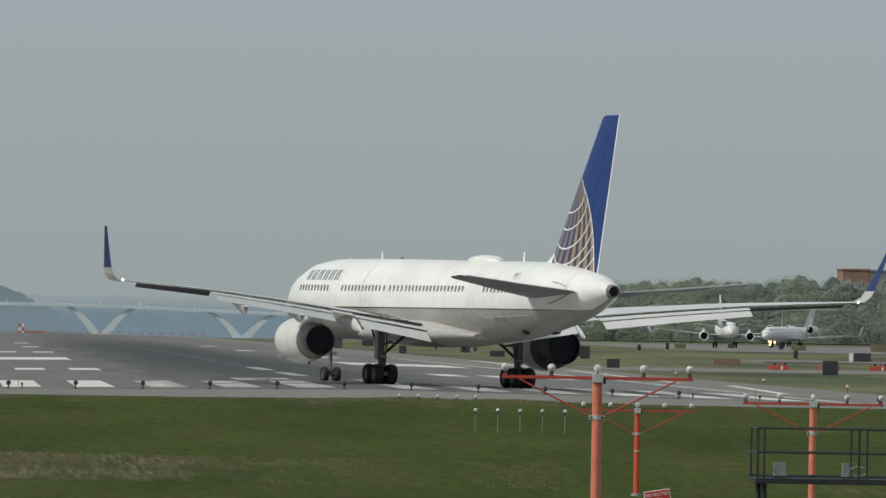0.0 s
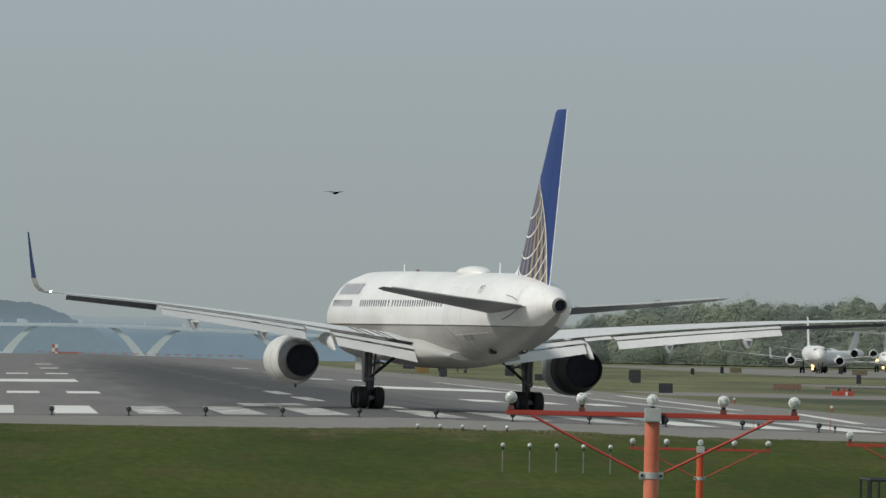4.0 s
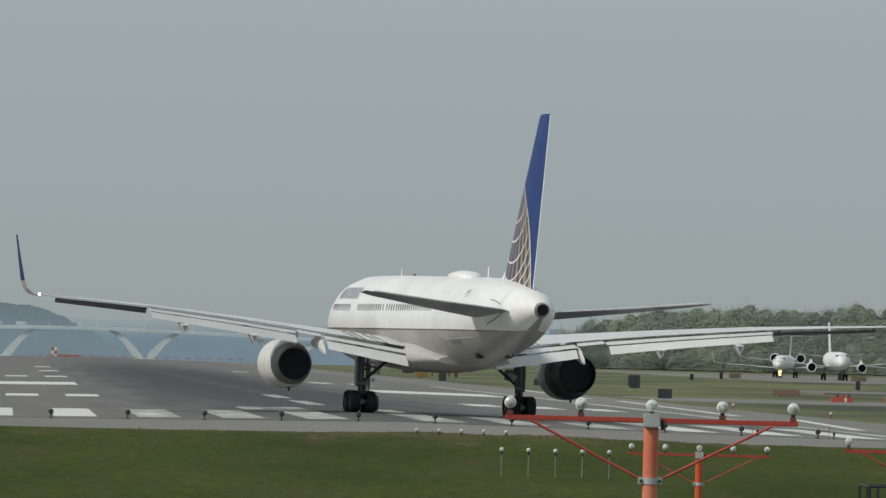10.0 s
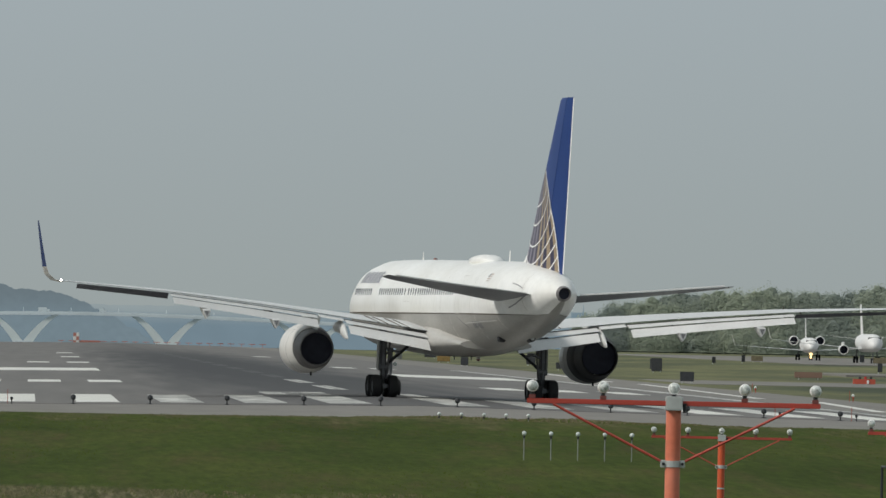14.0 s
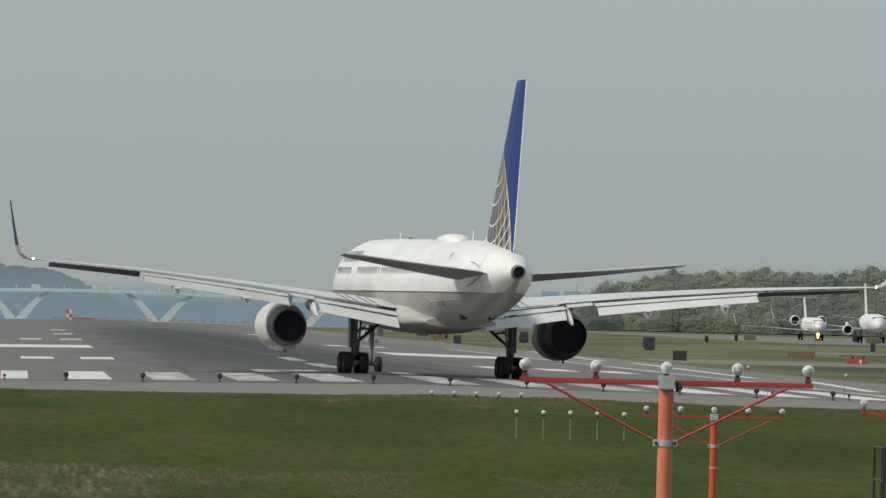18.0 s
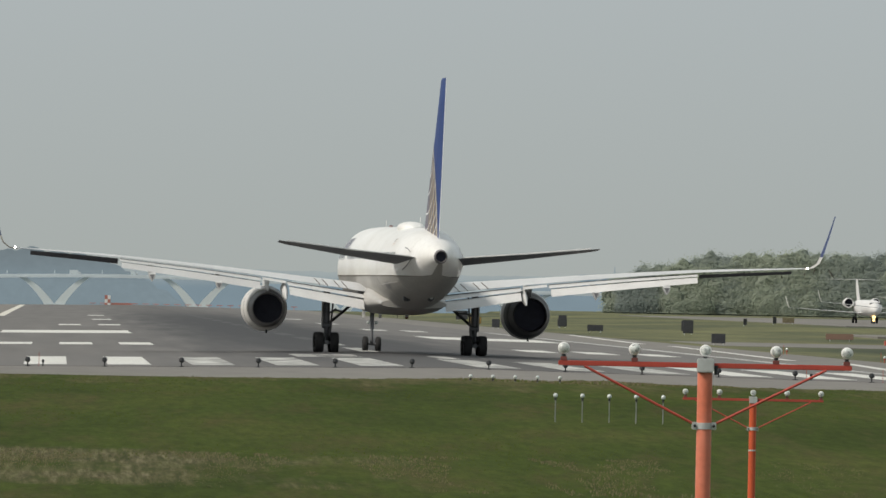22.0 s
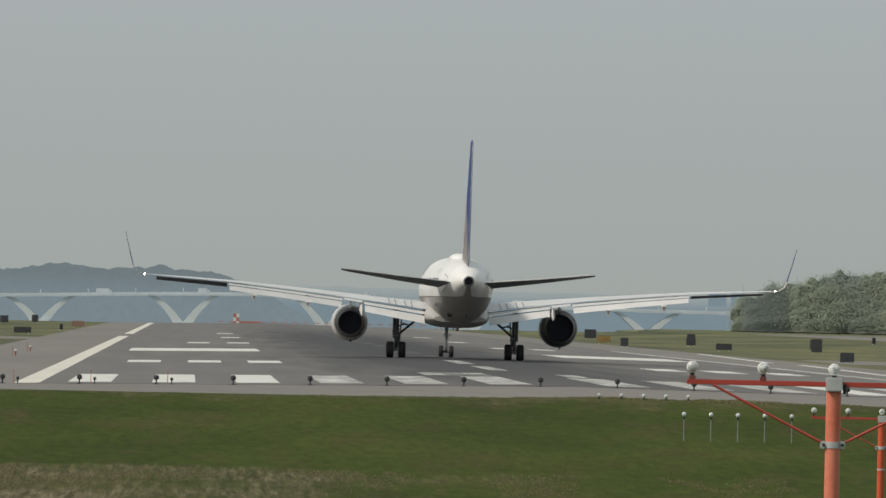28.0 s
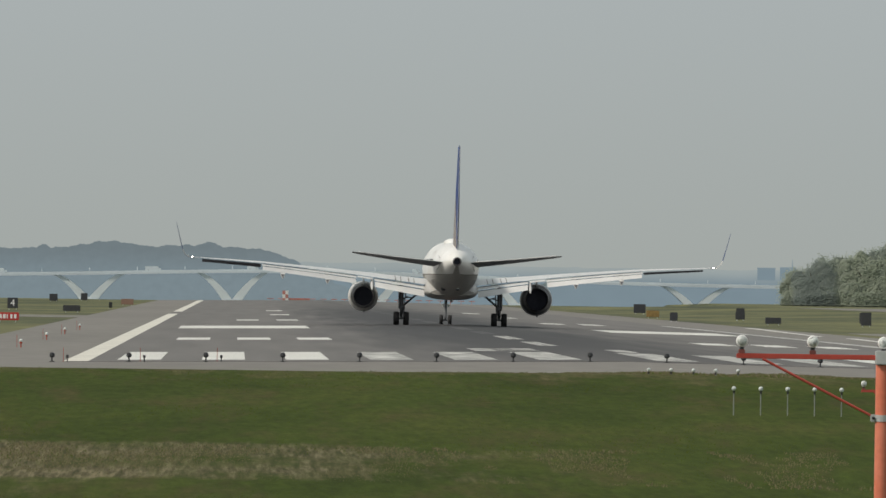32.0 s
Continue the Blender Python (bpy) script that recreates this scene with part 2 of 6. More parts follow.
def leaf_mat(name, a, c, through_light=0.0):
    m = bpy.data.materials.new(name)
    m.use_nodes = True
    n, l = m.node_tree.nodes, m.node_tree.links
    b = n["Principled BSDF"]
    b.inputs["Roughness"].default_value = 0.85
    b.inputs["Specular IOR Level"].default_value = 0.2
    geo = n.new("ShaderNodeNewGeometry")
    ramp = n.new("ShaderNodeValToRGB")
    ramp.color_ramp.elements[0].color, ramp.color_ramp.elements[1].color = (*a, 1), (*c, 1)
    l.new(geo.outputs["Random Per Island"], ramp.inputs["Fac"])
    color = ramp.outputs[0]
    if through_light:
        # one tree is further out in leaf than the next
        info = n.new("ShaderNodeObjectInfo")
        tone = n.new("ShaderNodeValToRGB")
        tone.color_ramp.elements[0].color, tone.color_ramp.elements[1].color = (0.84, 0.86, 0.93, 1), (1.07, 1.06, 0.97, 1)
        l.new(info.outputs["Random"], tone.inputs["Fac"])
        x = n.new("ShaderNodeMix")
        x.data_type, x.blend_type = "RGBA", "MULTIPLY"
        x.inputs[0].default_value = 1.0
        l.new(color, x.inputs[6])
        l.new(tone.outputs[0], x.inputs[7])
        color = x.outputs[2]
    l.new(color, b.inputs["Base Color"])
    if through_light:
        t = n.new("ShaderNodeBsdfTranslucent")
        l.new(color, t.inputs["Color"])
        x = n.new("ShaderNodeMixShader")
        x.inputs[0].default_value = through_light
        l.new(b.outputs[0], x.inputs[1])
        l.new(t.outputs[0], x.inputs[2])
        l.new(x.outputs[0], n["Material Output"].inputs["Surface"])
    return m


# leaf colours paled far past real foliage to stand for distance haze
LEAFMASS = leaf_mat("hazed_spring_foliage", (0.338, 0.385, 0.345), (0.352, 0.40, 0.355), 0.5)
LEAF = leaf_mat("hazed_spring_leaves", (0.338, 0.385, 0.328), (0.358, 0.405, 0.347), 0.5)
TUFTGREEN = leaf_mat("green_grass_blades", (0.052, 0.070, 0.013), (0.066, 0.082, 0.018))
TUFTDRY = leaf_mat("straw_grass_blades", (0.066, 0.060, 0.031), (0.155, 0.137, 0.078))


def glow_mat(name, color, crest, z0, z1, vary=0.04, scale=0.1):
    """Distance with haze painted into its own glow, and a crest of another tone."""
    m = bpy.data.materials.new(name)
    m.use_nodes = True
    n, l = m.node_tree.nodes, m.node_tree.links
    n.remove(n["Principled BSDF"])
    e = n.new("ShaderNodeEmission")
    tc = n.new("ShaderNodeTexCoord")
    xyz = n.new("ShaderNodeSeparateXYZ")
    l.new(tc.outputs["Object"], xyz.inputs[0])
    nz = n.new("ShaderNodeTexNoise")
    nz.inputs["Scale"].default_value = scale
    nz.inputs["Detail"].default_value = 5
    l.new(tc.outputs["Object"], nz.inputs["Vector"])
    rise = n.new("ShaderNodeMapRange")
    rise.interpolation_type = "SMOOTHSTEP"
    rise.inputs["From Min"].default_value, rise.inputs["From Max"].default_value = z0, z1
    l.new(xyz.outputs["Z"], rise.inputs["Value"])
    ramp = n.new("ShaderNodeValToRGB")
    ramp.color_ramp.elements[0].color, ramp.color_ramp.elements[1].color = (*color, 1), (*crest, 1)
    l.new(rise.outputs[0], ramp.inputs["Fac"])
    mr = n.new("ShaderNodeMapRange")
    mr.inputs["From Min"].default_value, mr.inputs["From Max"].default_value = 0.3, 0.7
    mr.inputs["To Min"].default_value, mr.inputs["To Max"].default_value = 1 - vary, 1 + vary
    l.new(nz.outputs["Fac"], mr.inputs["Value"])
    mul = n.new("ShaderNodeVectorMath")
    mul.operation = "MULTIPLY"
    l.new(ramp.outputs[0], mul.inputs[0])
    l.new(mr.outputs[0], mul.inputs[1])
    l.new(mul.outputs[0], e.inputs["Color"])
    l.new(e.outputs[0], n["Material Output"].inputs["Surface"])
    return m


# painted haze: the bluff pales at its foot, the far crest fades skyward
HILLNEAR = glow_mat("haze_painted_bluff", (0.165, 0.220, 0.250), (0.140, 0.180, 0.200), 4.0, 20.0, 0.035, 0.25)
HILLFAR = glow_mat("haze_painted_far_shore", (0.165, 0.228, 0.268), (0.275, 0.325, 0.335), 4.0, 13.0, 0.03, 0.06)


def grass_mat():
    """Mown grass with straw-coloured dry patches drawn out across the line of sight."""
    m = bpy.data.materials.new("mown_grass")
    m.use_nodes = True
    n, l = m.node_tree.nodes, m.node_tree.links
    b = n["Principled BSDF"]
    b.inputs["Roughness"].default_value = 0.9
    b.inputs["Specular IOR Level"].default_value = 0.05
    tc = n.new("ShaderNodeTexCoord")

    def noise_of(scale, detail, stretch):
        mp = n.new("ShaderNodeMapping")
        mp.inputs["Scale"].default_value = stretch
        l.new(tc.outputs["Object"], mp.inputs["Vector"])
        nz = n.new("ShaderNodeTexNoise")
        nz.inputs["Scale"].default_value = scale
        nz.inputs["Detail"].default_value = detail
        nz.inputs["Roughness"].default_value = 0.65
        l.new(mp.outputs[0], nz.inputs["Vector"])
        return nz.outputs["Fac"]

    def ramp_of(src, stops):
        r = n.new("ShaderNodeValToRGB")
        r.color_ramp.elements[0].position, r.color_ramp.elements[0].color = stops[0][0], (*stops[0][1], 1)
        r.color_ramp.elements[1].position, r.color_ramp.elements[1].color = stops[-1][0], (*stops[-1][1], 1)
        for p, c in stops[1:-1]:
            r.color_ramp.elements.new(p).color = (*c, 1)
        l.new(src, r.inputs["Fac"])
        return r.outputs["Color"]

    def mix(kind, fac, a, c):
        x = n.new("ShaderNodeMix")
        x.data_type, x.blend_type = "RGBA", kind
        if isinstance(fac, float):
            x.inputs[0].default_value = fac
        else:
            l.new(fac, x.inputs[0])
        l.new(a, x.inputs[6])
        l.new(c, x.inputs[7])
        return x.outputs[2]

    green = ramp_of(noise_of(0.10, 7, (1, 0.25, 1)), [(0.30, (0.029, 0.044, 0.008)), (0.5, (0.046, 0.067, 0.012)), (0.70, (0.073, 0.082, 0.022))])
    blades = ramp_of(noise_of(3.2, 5, (1, 0.11, 1)), [(0.28, (0.63, 0.63, 0.60)), (0.72, (1.29, 1.27, 1.23))])
    green = mix("MULTIPLY", 1.0, green, blades)
    # browner thatch showing through in small patches
    patch = n.new("ShaderNodeMapRange")
    patch.inputs["From Min"].default_value, patch.inputs["From Max"].default_value = 0.50, 0.72
    patch.inputs["To Max"].default_value = 0.85
    l.new(noise_of(0.8, 6, (1, 0.10, 1)), patch.inputs["Value"])
    thatch = ramp_of(noise_of(4.0, 4, (1, 0.10, 1)), [(0.3, (0.044, 0.040, 0.014)), (0.7, (0.092, 0.082, 0.034))])
    green = mix("MIX", patch.outputs[0], green, thatch)
    # and a thin dry verge along the pavement
    sep = n.new("ShaderNodeSeparateXYZ")
    l.new(tc.outputs["Object"], sep.inputs[0])
    near = n.new("ShaderNodeMapRange")
    near.inputs["From Min"].default_value, near.inputs["From Max"].default_value = -100.0, -56.0
    near.inputs["To Min"].default_value, near.inputs["To Max"].default_value = -0.24, 0.34
    l.new(sep.outputs["Y"], near.inputs["Value"])
    verge = n.new("ShaderNodeMath")
    verge.operation = "ADD"
    l.new(near.outputs[0], verge.inputs[0])
    l.new(noise_of(0.6, 7, (1, 0.12, 1)), verge.inputs[1])
    worn = n.new("ShaderNodeMapRange")
    worn.inputs["From Min"].default_value, worn.inputs["From Max"].default_value = 0.52, 0.78
    worn.inputs["To Max"].default_value = 0.85
    l.new(verge.outputs[0], worn.inputs["Value"])
    dry_verge = ramp_of(noise_of(3.0, 5, (1, 0.06, 1)), [(0.34, (0.054, 0.048, 0.020)), (0.66, (0.15, 0.131, 0.070))])
    green = mix("MIX", worn.outputs[0], green, dry_verge)
    straw = ramp_of(noise_of(6.0, 6, (1, 0.03, 1)), [(0.36, (0.046, 0.046, 0.020)), (0.5, (0.106, 0.094, 0.053)), (0.68, (0.215, 0.187, 0.112))])
    # the dry belt lies in one stretch of the meadow
    belt = n.new("ShaderNodeFloatCurve")
    mr = n.new("ShaderNodeMapRange")
    mr.inputs["From Min"].default_value, mr.inputs["From Max"].default_value = -220.0, -20.0
    l.new(sep.outputs["Y"], mr.inputs["Value"])
    pts = belt.mapping.curves[0].points
    pts[0].location, pts[1].location = (0.0, 0.42), (1.0, 0.30)
    for p in ((0.06, 0.64), (0.105, 0.58), (0.15, 0.2), (0.205, 0.28), (0.225, 0.55), (0.25, 0.52), (0.265, 0.42), (0.285, 0.42), (0.305, 0.54), (0.335, 0.48), (0.37, 0.12), (0.5, 0.1), (0.9, 0.16)):
        pts.new(*p)
    belt.mapping.update()
    l.new(mr.outputs[0], belt.inputs["Value"])
    add = n.new("ShaderNodeMath")
    add.operation = "ADD"
    # and thins out towards the light bars
    fade = n.new("ShaderNodeMapRange")
    fade.inputs["From Min"].default_value, fade.inputs["From Max"].default_value = -21.0, -4.0
    fade.inputs["To Min"].default_value, fade.inputs["To Max"].default_value = 1.28, 0.45
    l.new(sep.outputs["X"], fade.inputs["Value"])
    thin = n.new("ShaderNodeMath")
    thin.operation = "MULTIPLY"
    l.new(belt.outputs[0], thin.inputs[0])
    l.new(fade.outputs[0], thin.inputs[1])
    l.new(thin.outputs[0], add.inputs[0])
    l.new(noise_of(0.22, 7, (1, 0.30, 1)), add.inputs[1])
    # broken up by green clumps
    clump = n.new("ShaderNodeMath")
    clump.operation = "MULTIPLY_ADD"
    clump.inputs[1].default_value = 0.5
    l.new(noise_of(1.8, 6, (1, 0.06, 1)), clump.inputs[0])
    l.new(add.outputs[0], clump.inputs[2])
    gate = n.new("ShaderNodeMapRange")
    gate.inputs["From Min"].default_value, gate.inputs["From Max"].default_value = 1.10, 1.38
    l.new(clump.outputs[0], gate.inputs["Value"])
    l.new(mix("MIX", gate.outputs[0], green, straw), b.inputs["Base Color"])
    bp = n.new("ShaderNodeBump")
    bp.inputs["Strength"].default_value = 0.6
    bp.inputs["Distance"].default_value = 0.08
    l.new(noise_of(2.5, 4, (1, 0.4, 1)), bp.inputs["Height"])
    l.new(bp.outputs[0], b.inputs["Normal"])
    return m


GRASS = grass_mat()
EARTH = mat("far_airfield_grass", (0.042, 0.058, 0.016), 0.9, vary=0.35, scale=0.055, fine=0.3, second=(0.108, 0.108, 0.038), stretch=(1, 0.2, 1))
SHOULDER = mat("pale_shoulder_asphalt", (0.176, 0.166, 0.150), 0.85, vary=0.08, scale=0.05, fine=0.08, stretch=(1, 0.15, 1))
WATER = mat("hazy_river_water", (0.10, 0.14, 0.16), 0.25, vary=0.05, scale=0.01)


def runway_mat():
    """Grooved grey runway with rubber laid down along the wheel tracks."""
    m = bpy.data.materials.new("grooved_runway_asphalt")
    m.use_nodes = True
    n, l = m.node_tree.nodes, m.node_tree.links
    b = n["Principled BSDF"]
    b.inputs["Roughness"].default_value = 0.82
    tc = n.new("ShaderNodeTexCoord")
    sep = n.new("ShaderNodeSeparateXYZ")
    l.new(tc.outputs["Object"], sep.inputs[0])
    mp = n.new("ShaderNodeMapping")
    mp.inputs["Scale"].default_value = (1, 0.03, 1)
    l.new(tc.outputs["Object"], mp.inputs["Vector"])
    nz = n.new("ShaderNodeTexNoise")
    nz.inputs["Scale"].default_value, nz.inputs["Detail"].default_value = 0.5, 6
    l.new(mp.outputs[0], nz.inputs["Vector"])
    # distance from the centre line, roughened
    ab = n.new("ShaderNodeMath")
    ab.operation = "ABSOLUTE"
    l.new(sep.outputs["X"], ab.inputs[0])
    wob = n.new("ShaderNodeMath")
    wob.operation = "MULTIPLY_ADD"
    l.new(nz.outputs["Fac"], wob.inputs[0])
    wob.inputs[1].default_value = 9.0
    l.new(ab.outputs[0], wob.inputs[2])
    band = n.new("ShaderNodeMapRange")
    band.interpolation_type = "SMOOTHSTEP"
    band.inputs["From Min"].default_value, band.inputs["From Max"].default_value = 17.5, 7.0
    l.new(wob.outputs[0], band.inputs["Value"])
    # rubber begins past the numbers and fades far down the runway
    along = n.new("ShaderNodeFloatCurve")
    mr = n.new("ShaderNodeMapRange")
    mr.inputs["From Min"].default_value, mr.inputs["From Max"].default_value = 0.0, 1200.0
    l.new(sep.outputs["Y"], mr.inputs["Value"])
    pts = along.mapping.curves[0].points
    pts[0].location, pts[1].location = (0.0, 0.55), (1.0, 0.25)
    for p in ((0.05, 0.75), (0.10, 0.9), (0.2, 1.0), (0.55, 0.95), (0.8, 0.5)):
        pts.new(*p)
    along.mapping.update()
    l.new(mr.outputs[0], along.inputs["Value"])
    mul = n.new("ShaderNodeMath")
    mul.operation = "MULTIPLY"
    l.new(band.outputs[0], mul.inputs[0])
    l.new(along.outputs[0], mul.inputs[1])
    ramp = n.new("ShaderNodeValToRGB")
    ramp.color_ramp.elements[0].position, ramp.color_ramp.elements[1].position = 0.3, 0.7
    ramp.color_ramp.elements[0].color, ramp.color_ramp.elements[1].color = (0.120, 0.115, 0.109, 1), (0.152, 0.144, 0.136, 1)
    l.new(nz.outputs["Fac"], ramp.inputs["Fac"])
    x = n.new("ShaderNodeMix")
    x.data_type = "RGBA"
    l.new(mul.outputs[0], x.inputs[0])
    l.new(ramp.outputs[0], x.inputs[6])
    x.inputs[7].default_value = (0.036, 0.036, 0.038, 1)
    l.new(x.outputs[2], b.inputs["Base Color"])
    return m


RUNWAY = runway_mat()


# ---- mesh helpers ----
def link(name, bm, material, parent=None, smooth=False):
    me = bpy.data.meshes.new(name)
    bmesh.ops.recalc_face_normals(bm, faces=bm.faces)
    if smooth:
        for f in bm.faces:
            f.smooth = True
    bm.to_mesh(me)
    bm.free()
    for m in material if isinstance(material, (list, tuple)) else [material]:
        me.materials.append(m)
    if smooth:
        me.set_sharp_from_angle(angle=radians(38))
    ob = new(name, me)
    ob.parent = parent
    return ob


def part(name, bm, material, parent, label="", smooth=False):
    return tagged(link(name, bm, material, parent, smooth), label)


def piece(name, mesh, parent, m):
    ob = new(name, mesh)
    ob.parent = parent
    ob.matrix_basis = m
    return ob


def anchor(name, m=None):
    ob = new(name)
    ob.empty_display_size = 0.3
    if m:
        ob.matrix_basis = m
    return ob


def box(bm, x0, x1, y0, y1, z0, z1, bevel=0.0):
    r = bmesh.ops.create_cube(bm, size=1, matrix=Matrix.Translation(((x0 + x1) / 2, (y0 + y1) / 2, (z0 + z1) / 2)) @ Matrix.Diagonal((x1 - x0, y1 - y0, z1 - z0, 1)))
    if bevel:
        es = list({e for v in r["verts"] for e in v.link_edges})
        bmesh.ops.bevel(bm, geom=es, offset=bevel, segments=2, affect="EDGES")


def tube(bm, p, q, r, n=10, r2=None):
    p, q = Vector(p), Vector(q)
    d = q - p
    m = Matrix.Translation((p + q) / 2) @ d.to_track_quat("Z", "Y").to_matrix().to_4x4()
    bmesh.ops.create_cone(bm, cap_ends=True, segments=n, radius1=r, radius2=r if r2 is None else r2, depth=d.length, matrix=m)


def ball(bm, c, r, u=12, v=8, scale=(1, 1, 1)):
    bmesh.ops.create_uvsphere(bm, u_segments=u, v_segments=v, radius=r, matrix=Matrix.Translation(c) @ Matrix.Diagonal((*scale, 1)))


def loft(bm, rings, closed=True, cap=True):
    vs = [[bm.verts.new(p) for p in r] for r in rings]
    k = len(vs[0])
    for a, b in zip(vs, vs[1:]):
        for i in range(k if closed else k - 1):
            j = (i + 1) % k
            bm.faces.new((a[i], a[j], b[j], b[i]))
    if cap and closed:
        bm.faces.new(vs[0])
        bm.faces.new(list(reversed(vs[-1])))
    return vs


def spin(bm, profile, centre, n=28, axis="y"):
    """A body of revolution from (radius, along) pairs."""
    c = Vector(centre)
    rings = []
    for r, s in profile:
        ring = []
        for i in range(n):
            a = 2 * math.pi * i / n
            u, w = r * math.cos(a), r * math.sin(a)
            ring.append(c + (Vector((u, s, w)) if axis == "y" else Vector((s, u, w)) if axis == "x" else Vector((u, w, s))))
        rings.append(ring)
    loft(bm, rings, True, False)


def foil(x, le, te, z_le, z_te, thick, vertical=False, n=7, cx=0.0):
    """One wing section: closed ring over the top and back below."""
    up, low = [], []
    for i in range(n + 1):
        u = (1 - math.cos(math.pi * i / n)) / 2
        y, z = le + (te - le) * u, z_le + (z_te - z_le) * u
        t = thick * 2.6 * (0.2969 * math.sqrt(u) - 0.126 * u - 0.3516 * u * u + 0.2843 * u ** 3 - 0.1036 * u ** 4)
        up.append((y, z, t))
        low.append((y, z, -t))
    pts = up + low[-2:0:-1]
    if vertical:
        return [Vector((cx + t, y, x)) for y, z, t in pts]
    return [Vector((x, y, z + t)) for y, z, t in pts]


# ---- ground, runway, water ----
CROWN = 0.0145


def lie(x, y):
    """Height of the land."""
    if y < -29:
        z = np.interp(y, [-430, -400, -330, -290, -240, -183, -122, -72, -56, -29], [1.15, 1.1, -3.4, -3.6, -2.6, -1.68, -0.62, 0.05, 0.03, 0.0])
        if y > -72:
            z -= CROWN * min(abs(x), 34) * min(1.0, (y + 72) / 16)
    elif y < (1560 if x < 75 else 1900):
        z = -0.42 + 0.75 * min(1, max(0, (x - 40) / 32)) * min(1, max(0, (y - 450) / 300))
    else:
        z = -0.42 - 6.5 * min(1, (y - (1560 if x < 75 else 1900)) / 120)
    return float(z)


def build_ground():
    xs = [-4500, -1500, -500, -200, -100, -70, -50, -40, -34, -28, -22, -16, -10, -4, 0, 4, 10, 16, 22, 28, 34, 40, 50, 60, 70, 80, 100, 130, 180, 300, 600, 1500, 4500]
    ys = [-4500, -1500, -700, -450, -430, -415, -400, -380, -365, -350, -330, -310, -290, -270, -255] + list(range(-240, -36, 4)) + [-36, -33, -30, -28, -20, 0, 60, 120, 200, 300, 400, 450, 500, 550, 600, 700, 800, 1000, 1200, 1400, 1560, 1600, 1640, 1680, 1900, 1960, 2020, 3000, 4900]
    bm = bmesh.new()
    grid = [[bm.verts.new((x, y, lie(x, y) + (noise.noise((x * 0.11, y * 0.07, 3.1)) * 0.07 if -240 < y < -50 and abs(x) < 60 else 0))) for x in xs] for y in ys]
    for j in range(len(ys) - 1):
        for i in range(len(xs) - 1):
            f = bm.faces.new((grid[j][i], grid[j][i + 1], grid[j + 1][i + 1], grid[j + 1][i]))
            f.material_index = 0 if ys[j] < 0 else 1
    ob = link("ground", bm, [GRASS, EARTH])
    tagged(ob, "mown green airfield grass with straw-coloured dry patches", "ground", kind="structure")


def slab(name, x0, x1, y0, y1, material, z, label, thick=0.25, nx=8, crown=True, skew=0.0):
    """A pavement sheet with its crown, standing on the land."""
    bm = bmesh.new()
    xs = sorted({x0 + (x1 - x0) * i / nx for i in range(nx + 1)} | ({0.0} if x0 < 0 < x1 else set()))
    ys = [y0, (y0 + y1) / 2, y1]
    top = [[bm.verts.new((x + skew * (y - y0), y, z - (CROWN * abs(x) if crown else 0))) for x in xs] for y in ys]
    low = [[bm.verts.new((v.co.x, v.co.y, v.co.z - thick)) for v in row] for row in top]
    for j in range(2):
        for i in range(len(xs) - 1):
            bm.faces.new((top[j][i], top[j][i + 1], top[j + 1][i + 1], top[j + 1][i]))
    for j in range(2):
        for i in (0, -1):
            bm.faces.new((top[j][i], top[j + 1][i], low[j + 1][i], low[j][i]))
    for i in range(len(xs) - 1):
        for j in (0, -1):
            bm.faces.new((top[j][i], top[j][i + 1], low[j][i + 1], low[j][i]))
    ob = link(name, bm, material)
    return tagged(ob, label, "pavement" if "runway" not in name else "runway", kind="structure")


build_ground()
runway = slab("runway", -22.45, 22.86, -1.5, 1540, RUNWAY, 0.05, "grey grooved asphalt runway with dark rubber marks", 0.5, 12)
shoulder = slab("pavement", -30, 34, -55, 1545, SHOULDER, 0.038, "pale asphalt shoulder around the runway", 0.5, 14)
slab("pavement", -140, -30, -55, 215, SHOULDER, -0.44, "pale asphalt taxiway entrance beside the runway", 0.3, 4, False)
slab("pavement", -140, -30, 545, 605, SHOULDER, -0.40, "pale asphalt taxiway crossing the grass", 0.3, 4, False)
slab("pavement", 34, 230, -55, 170, SHOULDER, -0.50, "pale asphalt taxiway entrance beside the runway", 0.3, 4, False)
slab("pavement", 34, 70, 360, 430, SHOULDER, -0.40, "pale asphalt taxiway crossing the grass", 0.3, 4, False)
slab("pavement", 60, 330, 545, 600, SHOULDER, -0.07, "pale asphalt taxiway crossing the grass", 0.8, 6, False)
slab("pavement", 74, 330, 770, 1250, SHOULDER, 0.36, "pale concrete taxiway apron under waiting jets", 0.6, 6, False)
bm = bmesh.new()
box(bm, -4500, 4500, 1640, 4950, -5.6, -5.2)
tagged(link("water", bm, WATER), "pale hazy river beyond the runway end", "water", kind="structure")


# painted runway markings, each a thin worn sheet of paint
def paint(name, x0, x1, y0, y1, material=MARKING, parent=runway, lift=0.056, n=1):
    bm = bmesh.new()
    xs = [x0 + (x1 - x0) * i / max(n, 1) for i in range(max(n, 1) + 1)]
    for a, b in zip(xs, xs[1:]):
        za, zb = lift - CROWN * abs(a), lift - CROWN * abs(b)
        bm.faces.new([bm.verts.new(p) for p in ((a, y0, za), (b, y0, zb), (b, y1, zb), (a, y1, za))])
    return part(name, bm, material, parent)


